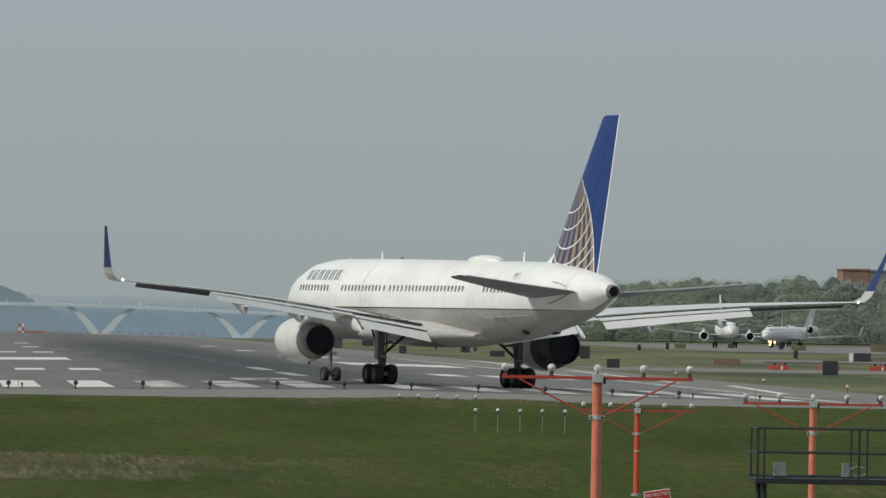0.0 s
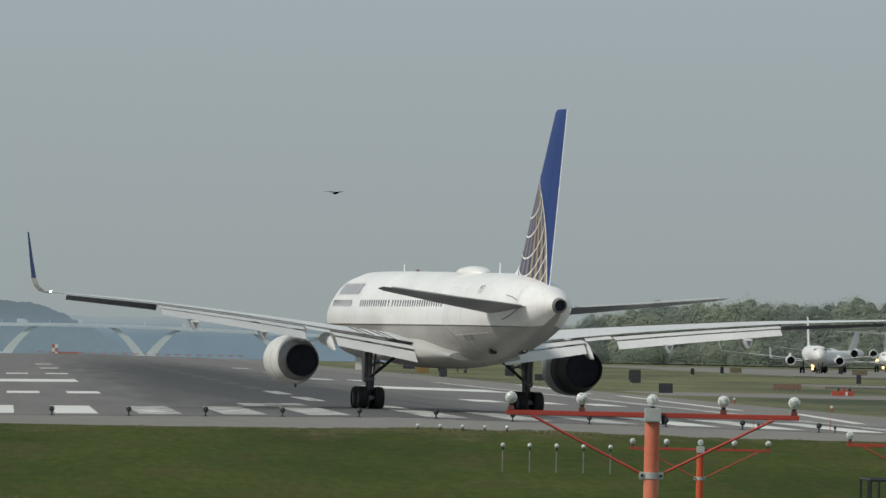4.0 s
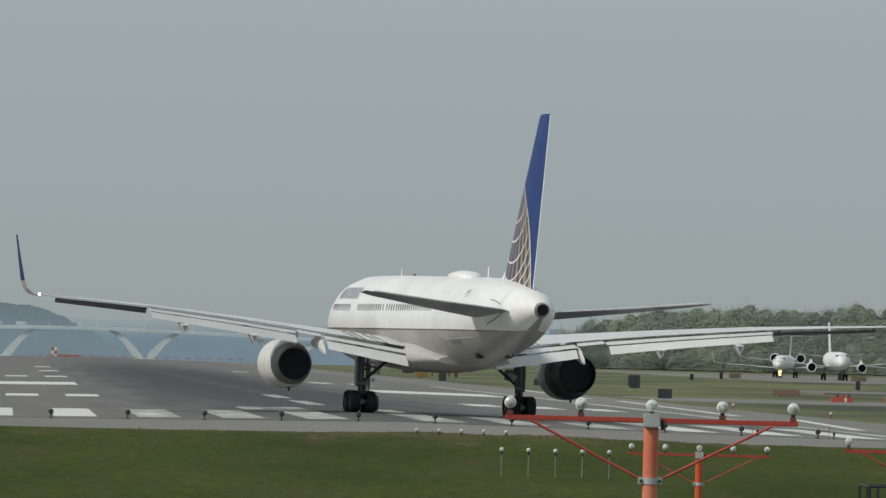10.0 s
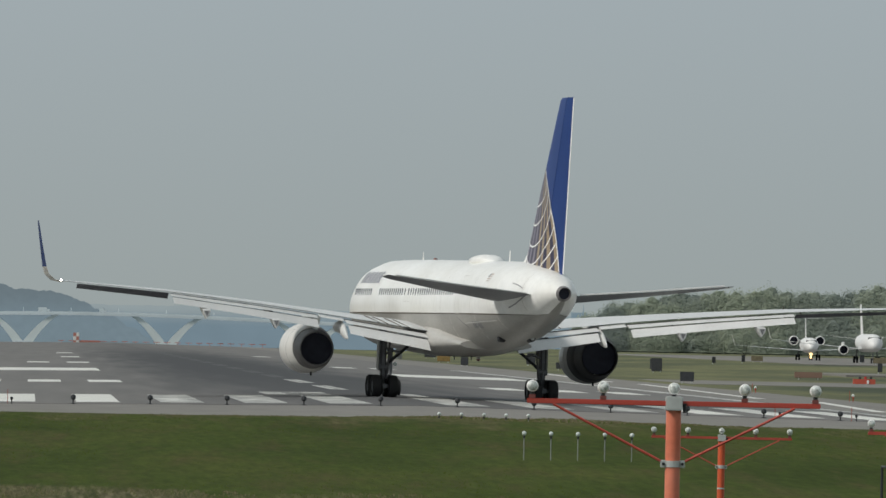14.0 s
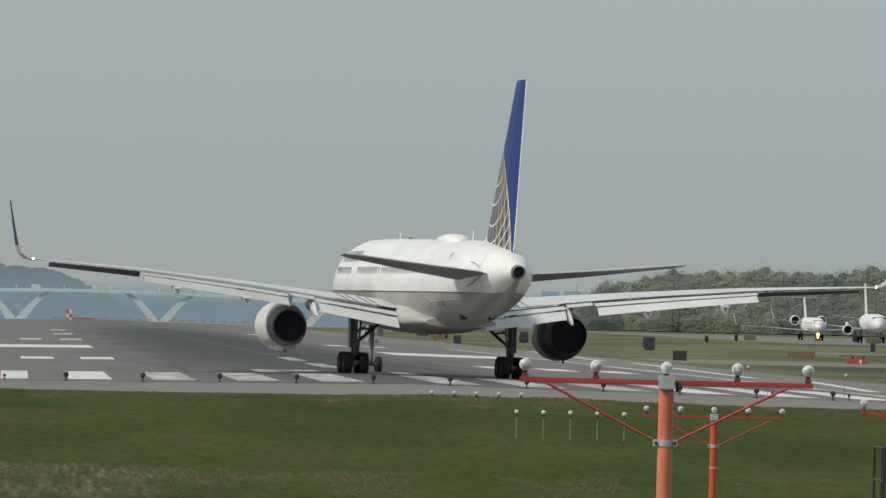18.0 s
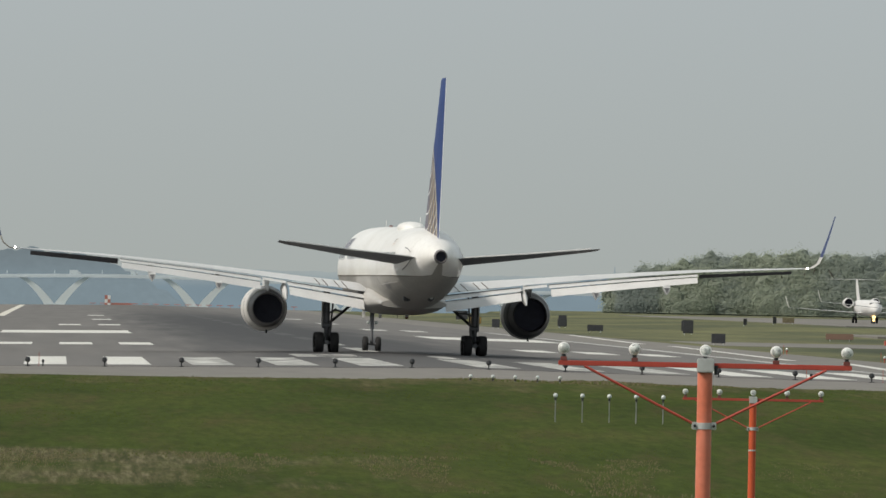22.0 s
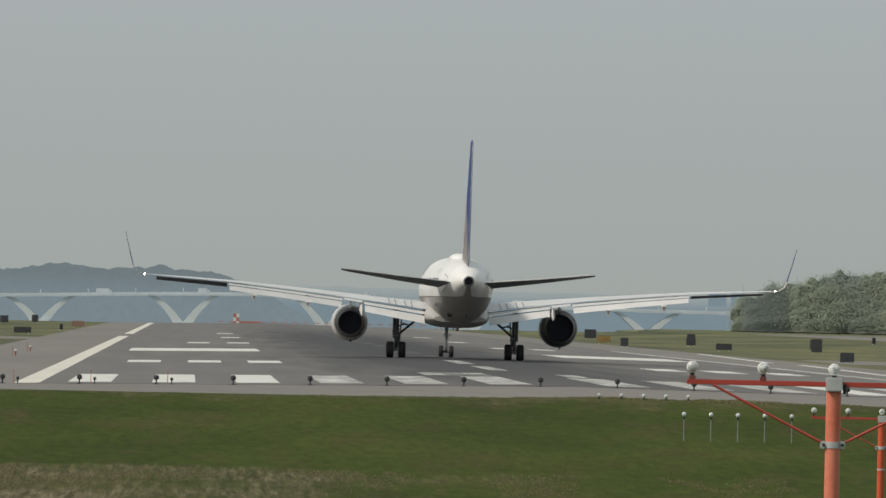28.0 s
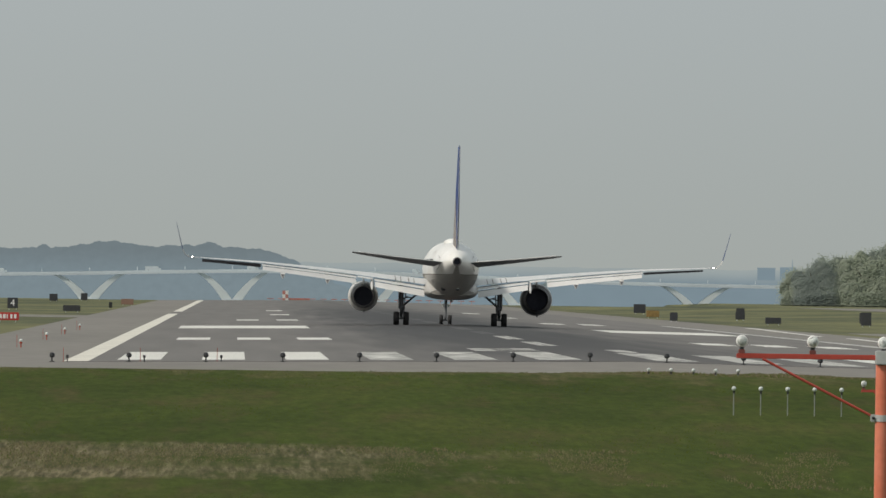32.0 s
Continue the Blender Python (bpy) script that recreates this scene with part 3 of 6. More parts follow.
for side in (-1, 1):
    for i in range(6):
        x = side * (2.4 + 3.42 * i)
        paint("threshold_stripe", x - 0.88, x + 0.88, 7.0, 55.0, WORNMARK if side * i in (0, 1, 2, -1, -2) else MARKING)
    for k, y in ((3, 158.0), (2, 457.2), (1, 609.6), (1, 762.0)):
        for i in range(k):
            x = side * (11.2 + (3.36 * i if k > 1 else 0))
            paint("touchdown_stripe", x - 0.92, x + 0.92, y, y + 22.9)
    paint("aiming_point", side * 15.0 - 4.55, side * 15.0 + 4.55, 304.8, 350.5, n=2)
    for y0, y1 in (((-1.0, 655), (735, 1500)) if side < 0 else ((-1.0, 500),)):
        paint("edge_line", side * 21.94 - 0.50, side * 21.94 + 0.50, y0, y1, EDGEPAINT if side < 0 else WORNMARK)
for i in range(22):
    paint("centre_dash", -0.45, 0.45, 103 + 61 * i, 139.6 + 61 * i, WORNMARK if i < 2 else RUBBED)
# the runway number: 1 and 9 seen upside down from this end
paint("number_stroke", 1.9, 2.9, 62, 80, WORNMARK)
for x0, x1, y0, y1 in ((-4.6, -1.6, 62, 65), (-4.6, -1.6, 69.5, 72.5), (-4.6, -1.6, 77, 80), (-4.6, -3.6, 62, 80), (-2.6, -1.6, 69.5, 80)):
    paint("number_stroke", x0, x1, y0, y1, WORNMARK, lift=0.061 if x1 - x0 < 2 else 0.056)
# lead-in lines where the entrance joins on the far side
for y0, y1, xa in ((70, 150, 24.0), (165, 330, 25.0), (350, 520, 27.0)):
    bm = bmesh.new()
    bm.faces.new([bm.verts.new(p) for p in ((xa, y0, 0.046 - CROWN * xa), (xa + 0.7, y0, 0.046 - CROWN * (xa + 0.7)), (xa + 3.7, y1, 0.046 - CROWN * (xa + 3.7)), (xa + 3.0, y1, 0.046 - CROWN * (xa + 3.0)))])
    part("shoulder_line", bm, MARKING, shoulder)


# ---- threshold lights ----
def threshold_light():
    ob = anchor("threshold_light")
    bm = bmesh.new()
    tube(bm, (0, 0, 0), (0, 0, 0.03), 0.11, 12)
    tube(bm, (0, 0, 0.02), (0, 0, 0.19), 0.028, 8)
    part("stake", bm, DARKMETAL, ob)
    bm = bmesh.new()
    tube(bm, (0, 0, 0.17), (0, 0, 0.23), 0.06, 12, 0.11)
    tube(bm, (0, 0, 0.23), (0, 0, 0.31), 0.115, 14, 0.10)
    ball(bm, (0, 0, 0.31), 0.10, 12, 8, (1, 1, 0.7))
    part("head", bm, DARKMETAL, ob, smooth=True)
    return tagged(ob, "small dark threshold light on a short stake", "runway light", "threshold lights")


LIGHT = threshold_light()
for k in range(-6, 15):
    x = (k - 4.5) * 3.048
    z = 0.038 - CROWN * abs(x) if -30 < x < 34 else -0.44
    m = pose(x, -2.2, z)
    if k == -6:
        LIGHT.matrix_basis = m
    else:
        copy_thing(LIGHT, m)


def marker_post():
    ob = anchor("marker_light")
    bm = bmesh.new()
    tube(bm, (0, 0, 0), (0, 0, 0.2), 0.022, 8)
    tube(bm, (0, 0, 0.16), (0, 0, 0.27), 0.055, 10)
    part("stem", bm, DARKMETAL, ob)
    bm = bmesh.new()
    tube(bm, (-0.16, 0.4, 0), (-0.16, 0.4, 0.55), 0.012, 6)
    part("whip", bm, BRIGHTORANGE, ob, "thin orange whip")
    return tagged(ob, "small stake light with a thin orange whip", "runway light", "marker lights")


MARK = marker_post()
for i, k in enumerate((-2.8, -1.8, -0.8, 9.2, 10.2)):
    x = (k - 4.5) * 3.048
    m = pose(x, -2.6, 0.038 - CROWN * abs(x))
    if i == 0:
        MARK.matrix_basis = m
    else:
        copy_thing(MARK, m)


def edge_light():
    ob = anchor("edge_light")
    bm = bmesh.new()
    tube(bm, (0, 0, 0), (0, 0, 0.26), 0.03, 8)
    tube(bm, (0, 0, 0.2), (0, 0, 0.27), 0.07, 10)
    part("stem", bm, BRIGHTORANGE, ob, "orange stem")
    bm = bmesh.new()
    ball(bm, (0, 0, 0.33), 0.085, 12, 8, (1, 1, 1.1))
    part("globe", bm, LAMPGLASS, ob, "pale glass globe", True)
    bm = bmesh.new()
    tube(bm, (-0.2, 0.1, 0), (-0.2, 0.1, 0.6), 0.014, 6)
    part("whip", bm, BRIGHTORANGE, ob, "thin orange whip")
    return tagged(ob, "runway edge light with a pale globe and orange whip", "runway light", "runway edge lights")


EDGE = edge_light()
for i, (x, y) in enumerate(((-26.0, 91), (-26.0, 160), (-26.0, 222), (-26.0, 283), (31.0, 110), (31.0, 171), (31.0, 250))):
    m = pose(x, y, 0.038 - CROWN * abs(x))
    if i == 0:
        EDGE.matrix_basis = m
    else:
        copy_thing(EDGE, m)


# ---- approach lights ----
def lamp(parent, x, z, s=1.0, y=0.0, socket=True):
    """A round sealed lamp facing the approach, on its knuckle."""
    bm = bmesh.new()
    ball(bm, (x, y - 0.02, z + 0.15 * s), 0.098 * s, 14, 9, (1, 0.62, 1))
    ob = part("lamp", bm, LENSGLASS, parent, "round pale glass lamp with a ribbed lens", True)
    bm = bmesh.new()
    spin(bm, [(0.080 * s, -0.062 * s), (0.098 * s, -0.058 * s), (0.108 * s, -0.03 * s), (0.104 * s, 0.0)], (x, y, z + 0.15 * s), 18)
    part("bezel", bm, LINEWHITE, ob, "white bezel", True)
    bm = bmesh.new()
    tube(bm, (x, y - 0.086 * s, z + 0.15 * s), (x, y - 0.07 * s, z + 0.15 * s), 0.022 * s, 10)
    part("bulb", bm, LINEWHITE, ob)
    bm = bmesh.new()
    spin(bm, [(0.085 * s, -0.01), (0.104 * s, 0.0), (0.104 * s, 0.02), (0.06 * s, 0.10), (0.0, 0.12)], (x, y, z + 0.15 * s), 16)
    part("lamp_ring", bm, GALV, ob, "steel lamp ring", True)
    if socket:
        bm = bmesh.new()
        tube(bm, (x, y, z - 0.005), (x, y, z + 0.085), 0.026 * s, 8)
        tube(bm, (x, y, z + 0.0), (x, y, z + 0.025), 0.04 * s, 8)
        part("knuckle", bm, DARKMETAL, ob, "dark knuckle joint")
        bm = bmesh.new()
        box(bm, x - 0.034, x + 0.034, y - 0.03, y + 0.03, z - 0.044, z - 0.002, 0.004)
        part("lamp_base", bm, OLDRED, ob, "dull red mounting block")
    return ob


def tall_bar(x, y, z, foot, r, label, arm=1.58, coat=None):
    """A post with a cross bar of five lamps, two raking stays, clamp and junction box."""
    ob = anchor("approach_light", pose(x, y, foot))
    h = z - foot
    bar = h - 0.15
    bm = bmesh.new()
    tube(bm, (0, 0, 0), (0, 0, bar - 0.03), r * 1.05, 20, r)
    part("post", bm, coat or ORANGE, ob, smooth=True)
    bm = bmesh.new()
    tube(bm, (0, 0, -0.04), (0, 0, 0.07), r * 1.9, 16, r * 1.7)
    part("footing", bm, OLDSTEEL, ob, "dark concrete footing")
    bm = bmesh.new()
    box(bm, -arm, arm, -0.03, 0.03, bar - 0.027, bar + 0.027, 0.006)
    part("cross_bar", bm, REDBAR, ob, "red-orange cross bar")
    for s in (-1, 1):
        bm = bmesh.new()
        tube(bm, (s * (arm - 0.28), -0.035, bar - 0.03), (s * (r + 0.05), -0.02, bar - 0.62), 0.014, 8)
        part("stay", bm, REDBAR, ob, "raking stay")
    bm = bmesh.new()
    tube(bm, (0, 0, bar - 0.685), (0, 0, bar - 0.615), r * 1.12, 18)
    for s in (-1, 1):
        box(bm, s * r * 1.25 - 0.03, s * r * 1.25 + 0.03, -0.04, 0.04, bar - 0.69, bar - 0.61, 0.008)
    clamp = part("clamp", bm, GALV, ob, "galvanised clamp")
    for s in (-1, 1):
        bm = bmesh.new()
        tube(bm, (s * r * 1.25, -0.065, bar - 0.65), (s * r * 1.25, -0.04, bar - 0.65), 0.017, 8)
        part("bolt", bm, DARKMETAL, clamp)
    if coat:
        bm = bmesh.new()
        tube(bm, (0, 0, bar - 1.15), (0, 0, bar - 1.115), r * 1.07, 18)
        part("band", bm, GALV, ob, "thin galvanised band")
    bm = bmesh.new()
    box(bm, -0.088, 0.088, -0.13, 0.05, bar - 0.075, bar + 0.075, 0.01)
    part("junction_box", bm, GALV, ob, "galvanised junction box")
    bm = bmesh.new()
    tube(bm, (0.115, -0.05, bar - 0.10), (0.115, -0.05, bar + 0.0), 0.02, 8)
    part("conduit", bm, DARKMETAL, ob)
    for i in range(5):
        lamp(ob, (i - 2) * 0.762, bar + 0.07, 0.60)
    return tagged(ob, label, "approach light", "approach light bars")


tall_bar(-8.67, -304.8, 2.37, lie(-8.7, -304.8), 0.081, "tall orange approach light post with five lamps")
tall_bar(0.0, -243.0, 1.56, lie(0, -243), 0.081, "orange approach light post behind a railed platform")
tall_bar(0.0, -182.8, 0.865, lie(0, -182.8), 0.08, "red-orange approach light post standing in grass", coat=POSTRED)


def stake_lamp(y, z):
    foot = lie(0, y) - 0.03
    ob = anchor("approach_light")
    bm = bmesh.new()
    tube(bm, (0, 0, 0), (0, 0, z - foot - 0.08), 0.016, 8)
    part("stake", bm, OLDSTEEL, ob, "thin galvanised stake")
    bm = bmesh.new()
    tube(bm, (0, 0, z - foot - 0.14), (0, 0, z - foot - 0.045), 0.032, 8)
    part("socket", bm, DARKMETAL, ob, "dark socket")
    bm = bmesh.new()
    ball(bm, (0, 0, z - foot), 0.066, 12, 8)
    part("lamp", bm, LAMPGLASS, ob, "round pale glass lamp", True)
    ob.matrix_basis = pose(0, y, foot)
    return tagged(ob, "round lamp on a thin stake in grass", "approach light", "approach lights on stakes")


for y, z in ((-121.9, 0.16), (-61.0, 0.19)):
    first = stake_lamp(y, z)
    foot = first.matrix_basis.translation.z
    first.matrix_basis = pose(-1.524, y, foot)
    for i in range(1, 5):
        copy_thing(first, pose(-1.524 + i * 0.762, y, foot, 0, 0, random.uniform(0, 90)))


# ---- the airliner ----
# its own space: x to its right, y forward, z up from the ground under the main gear
plane = tagged(anchor("airliner"), "white twin-engine airliner with blue tail and raked winglets", "airplane")
HULL = [  # along, top, bottom, half width
    (22.64, 3.82, 3.62, 0.12), (22.42, 4.12, 3.30, 0.45), (21.81, 4.62, 2.95, 0.90), (20.93, 5.10, 2.66, 1.25), (19.7, 5.74, 2.44, 1.60),
    (18.11, 6.14, 2.30, 1.79), (16.0, 6.31, 2.23, 1.88), (12.0, 6.34, 2.22, 1.90), (6.0, 6.32, 2.22, 1.90), (0.0, 6.28, 2.22, 1.89), (-5.0, 6.22, 2.22, 1.88),
    (-8.0, 6.22, 2.24, 1.88), (-10.5, 6.21, 2.38, 1.84), (-13.0, 6.18, 2.64, 1.78), (-15.5, 6.10, 2.98, 1.64), (-17.5, 5.97, 3.32, 1.42),
    (-19.3, 5.76, 3.70, 1.14), (-20.7, 5.50, 4.05, 0.84), (-21.6, 5.24, 4.34, 0.54), (-21.95, 5.06, 4.49, 0.33)]
LINE_Z = 3.84


def hull_at(y):
    ys = [s[0] for s in reversed(HULL)]
    return [float(np.interp(y, ys, [s[i] for s in reversed(HULL)])) for i in (1, 2, 3)]


def skin(y, a, out=0.0):
    """A point of the hull; a: 0 on the right side, 90 degrees on top."""
    top, bot, hw = hull_at(y)
    c, h = (top + bot) / 2, (top - bot) / 2
    return Vector(((hw + out) * math.cos(a), y, c + (h + out) * math.sin(a)))


def line_angle(y):
    top, bot, _ = hull_at(y)
    c, h = (top + bot) / 2, (top - bot) / 2
    return math.asin(max(-0.97, min(0.9, (LINE_Z - c) / h)))


def skin_x(y, z, side, out=0.012):
    top, bot, hw = hull_at(y)
    c, h = (top + bot) / 2, (top - bot) / 2
    return side * (hw * math.sqrt(max(0.0, 1 - ((z - c) / h) ** 2)) + out)


stations = [22.64, 22.53, 22.42, 22.16, 21.81, 21.37, 20.93, 20.31, 19.7, 18.9, 18.11, 17.06, 16, 14, 12, 9, 6, 3, 0, -2.5, -5, -6.5, -8, -9.3, -10.5, -11.8, -13, -14.3, -15.5, -16.5, -17.5, -18.4, -19.3, -20, -20.7, -21.2, -21.6, -21.95]
bm = bmesh.new()
loft(bm, [[skin(y, line_angle(y) + (math.pi - 2 * line_angle(y)) * i / 28) for i in range(29)] for y in stations], False, False)
fuselage = part("fuselage", bm, WHITE, plane, "glossy white upper fuselage", True)
bm = bmesh.new()
loft(bm, [[skin(y, line_angle(y) - (math.pi + 2 * line_angle(y)) * i / 20) for i in range(21)] for y in stations], False, False)
belly = part("belly", bm, BELLY, plane, "grey lower fuselage with streaks of grime", True)
for side in (-1, 1):
    bm = bmesh.new()
    loft(bm, [[Vector((side * skin(y, line_angle(y) + d, 0.006).x, y, skin(y, line_angle(y) + d, 0.006).z)) for d in (-0.016, 0.016)] for y in stations[6:-4]], False, False)
    part("cheatline", bm, STRIPE, fuselage, "thin dark line between white and grey")
# tail pipe of the auxiliary unit
bm = bmesh.new()
spin(bm, [(0.34, -21.85), (0.30, -22.2), (0.27, -22.25), (0.25, -22.2), (0.22, -21.7), (0.0, -21.65)], (0, 0, 4.775), 24)
part("tail_pipe", bm, HOTMETAL, plane, "sooty metal tail pipe", True)
bm = bmesh.new()
tube(bm, (0, -21.98, 4.775), (0, -21.9, 4.775), 0.245, 24)
part("pipe_core", bm, SOOT, plane)
# wing-body fairing
bm = bmesh.new()
rings = []
for y, s in ((9.0, 0.0), (7.8, 0.45), (6.0, 0.8), (3.0, 1.0), (0.0, 1.0), (-2.2, 0.85), (-4.2, 0.5), (-6.2, 0.18), (-7.6, 0.0)):
    hw, bot, top = 1.60 + 0.46 * s, 2.30 - 0.36 * s, 2.7 + 0.75 * s
    rings.append([Vector((hw * math.copysign(abs(math.cos(a)) ** 0.75, math.cos(a)), y, (top + bot) / 2 + (top - bot) / 2 * math.copysign(abs(math.sin(a)) ** 0.8, math.sin(a)))) for a in (2 * math.pi * i / 28 for i in range(28))])
loft(bm, rings)
part("wing_fairing", bm, FAIRING, plane, "grey wing root fairing", True)

# windows, doors and hull details
GROUPS = [(17.4, 13.1), (10.9, 5.4), (4.75, 4.7), (3.9, 2.2), (1.6, -6.4), (-9.3, -15.2)]
bm = bmesh.new()
for i in range(12):
    a = 2 * math.pi * i / 12
    bm.verts.new((0, 0.125 * math.copysign(abs(math.cos(a)) ** 0.6, math.cos(a)), 0.175 * math.copysign(abs(math.sin(a)) ** 0.7, math.sin(a))))
bm.faces.new(bm.verts)
r = bmesh.ops.extrude_face_region(bm, geom=list(bm.faces))
for v in r["geom"]:
    if isinstance(v, bmesh.types.BMVert):
        v.co.x += 0.02
bmesh.ops.recalc_face_normals(bm, faces=bm.faces)
pane_mesh = bpy.data.meshes.new("window")
bm.to_mesh(pane_mesh)
bm.free()
pane_mesh.materials.append(GLASSDARK)
for side in (-1, 1):
    for y0, y1 in GROUPS:
        n = max(1, round((y0 - y1) / 0.49) + 1)
        for i in range(n):
            y = y0 - (y0 - y1) * (i / max(1, n - 1))
            z = 4.80
            top, bot, hw = hull_at(y)
            a = math.asin((z - (top + bot) / 2) / ((top - bot) / 2))
            x = skin_x(y, z, side, -0.008 if side > 0 else 0.010)
            piece("window", pane_mesh, fuselage, Matrix.Translation((x, y, z)) @ Matrix.Rotation(-a * side * 0.5, 4, "Y"))


def hull_patch(name, material, parent, side, y0, y1, z0, z1, out=0.014, ny=3, nz=4, slant=0.0, label=""):
    """A patch of paint or panel wrapped on the hull."""
    bm = bmesh.new()
    rows = []
    for j in range(nz + 1):
        z = z0 + (z1 - z0) * j / nz
        rows.append([Vector((skin_x(y0 + (y1 - y0) * i / ny + slant * (z - z0), z, side, out), y0 + (y1 - y0) * i / ny + slant * (z - z0), z)) for i in range(ny + 1)])
    loft(bm, rows, False, False)
    return part(name, bm, material, parent, label)


def hull_frame(side, y0, y1, z0, z1, w=0.03):
    for a, b, c, d in ((y0, y0 + w, z0, z1), (y1 - w, y1, z0, z1), (y0, y1, z0, z0 + w), (y0, y1, z1 - w, z1)):
        hull_patch("door_seam", SEAM, fuselage, side, a, b, c, d, 0.011)


for side in (-1, 1):
    for y0, y1, z0, z1 in ((17.9, 18.8, 3.85, 5.65), (11.7, 12.6, 3.85, 5.65), (-8.2, -7.3, 3.85, 5.55), (4.1, 4.6, 4.35, 5.35), (3.3, 3.8, 4.35, 5.35)):
        hull_frame(side, y0, y1, z0, z1)
    # the name along the cabin, as plain bars
    for i in range(6):
        y = 17.0 - 0.87 * i
        hull_patch("name_bar", NAVY, fuselage, side, y - 0.25, y - 0.09, 5.22, 5.74, 0.013, slant=0.25)
        hull_patch("name_bar", NAVY, fuselage, side, y - 0.60, y - 0.45, 5.22, 5.74, 0.013, slant=0.25)
    for i in range(6):
        hull_patch("registration_bar", GREYMARK, belly, side, -11.9 + 0.25 * i, -11.75 + 0.25 * i, 3.22, 3.52, 0.013)
    # flag patch
    hull_patch("flag_field", FLAGTAN, fuselage, side, -13.2, -12.5, 5.30, 5.62, 0.012)
    hull_patch("flag_canton", GREYMARK, fuselage, side, -12.8, -12.5, 5.46, 5.62, 0.016)
    for k in range(3):
        hull_patch("flag_stripe", LINEWHITE, fuselage, side, -13.2, -12.5, 5.32 + 0.1 * k, 5.37 + 0.1 * k, 0.014)
# outflow vents and small openings under the tail
top, bot, hw = hull_at(-12.6)
z = (top + bot) / 2 - (top - bot) / 2 * math.sqrt(1 - (0.75 / hw) ** 2)
bm = bmesh.new()
box(bm, -0.94, -0.62, -12.8, -12.35, z - 0.13, z + 0.2, 0.04)
part("vent", bm, DARKMETAL, belly, "dark vent opening")
bm = bmesh.new()
z = hull_at(-14.0)[1]
tube(bm, (0.27, -14.25, z + 0.06), (0.27, -13.6, z + 0.02), 0.15, 14)
part("drain_pipe", bm, DARKMETAL, belly, "dark round outlet", True)
bm = bmesh.new()
tube(bm, (0.27, -14.27, z + 0.06), (0.27, -14.24, z + 0.06), 0.08, 12)
part("outlet_cap", bm, GALV, belly)


def hull_line(pts, side, w, material, parent, name="panel_seam"):
    """A thin line drawn along the hull through (y, z) points."""
    bm = bmesh.new()
    rows = []
    for i, (y, z) in enumerate(pts):
        a, b = pts[max(0, i - 1)], pts[min(len(pts) - 1, i + 1)]
        d = Vector((b[0] - a[0], b[1] - a[1])).normalized()
        n = Vector((-d.y, d.x)) * w / 2
        rows.append([Vector((skin_x(y + s * n.x, z + s * n.y, side, 0.016), y + s * n.x, z + s * n.y)) for s in (-1, 1)])
    loft(bm, rows, False, False)
    part(name, bm, material, parent)


for side in (-1, 1):
    # slots round the tailplane's root
    hull_line([(-17.4, 5.20), (-18.2, 5.12), (-18.9, 4.98)], side, 0.04, GREYMARK, fuselage, "tailplane_slot")
    hull_line([(-17.0, 4.12), (-18.0, 4.30), (-18.9, 4.55), (-19.5, 4.72)], side, 0.05, GREYMARK, fuselage, "tailplane_slot")
    # skin joints and grime runs
    for y, z0, z1 in ((-10.6, 3.9, 5.9), (-18.9, 4.0, 5.6), (-4.0, 3.9, 6.0), (8.0, 3.9, 6.0)):
        hull_line([(y, z0 + (z1 - z0) * i / 8) for i in range(9)], side, 0.05, SEAM, fuselage)
    for y, z0, z1 in ((-11.2, 2.75, 3.75), (-15.0, 3.2, 3.78), (-6.0, 2.6, 3.75)):
        hull_line([(y, z0 + (z1 - z0) * i / 6) for i in range(7)], side, 0.05, SEAM, belly)
    hull_line([(-9.0 - 0.8 * i, 3.42 + 0.02 * i) for i in range(8)], side, 0.04, SEAM, belly)
    hull_line([(-7.6 - 0.35 * i, 3.70 - 0.09 * i) for i in range(6)], side, 0.04, GREYMARK, belly, "grime_run")
# dome, blade aerials and beacons
bm = bmesh.new()
rings = []
for y, w, h in ((-2.85, 0.05, 0.02), (-3.25, 0.42, 0.17), (-3.8, 0.62, 0.27), (-4.6, 0.68, 0.31), (-5.7, 0.62, 0.29), (-6.15, 0.5, 0.16), (-6.6, 0.05, 0.02)):
    rings.append([Vector((w * math.cos(a), y, 6.16 + h * math.sin(a) + (0.06 if math.sin(a) > 0 else 0))) for a in (2 * math.pi * i / 20 for i in range(20))])
loft(bm, rings)
part("radome", bm, WHITE, plane, "low white aerial dome", True)
for y, h in ((10.2, 0.48), (-10.0, 0.48), (14.8, 0.16), (-13.9, 0.12)):
    bm = bmesh.new()
    loft(bm, [foil(6.14, y + 0.16, y - 0.14, 0, 0, 0.035, True, 4), foil(6.2 + h, y + 0.02, y - 0.14, 0, 0, 0.02, True, 4)])
    part("blade_aerial", bm, WHITE, plane, "thin white blade aerial")
for y in (2.0, -2.0):
    bm = bmesh.new()
    loft(bm, [foil(1.78, y + 0.1, y - 0.14, 0, 0, 0.03, True, 4), foil(2.0, y + 0.16, y - 0.14, 0, 0, 0.04, True, 4)])
    part("blade_aerial", bm, DARKMETAL, plane)


# wings
def wing_le(x):
    return 6.2 - (x - 1.8) * 0.61


def wing_te(x):
    return float(np.interp(x, [1.8, 6.8, 19.3], [-1.15, -1.75, -6.2]))


def wing_z(x):
    return float(np.interp(x, [1.0, 1.8, 6.8, 10.0, 14.5, 19.2, 20], [2.92, 3.03, 3.66, 4.01, 4.43, 4.70, 4.74]))


def wing_thick(x):
    return float(np.interp(x, [1.8, 6.8, 19.3], [0.52, 0.34, 0.095]))


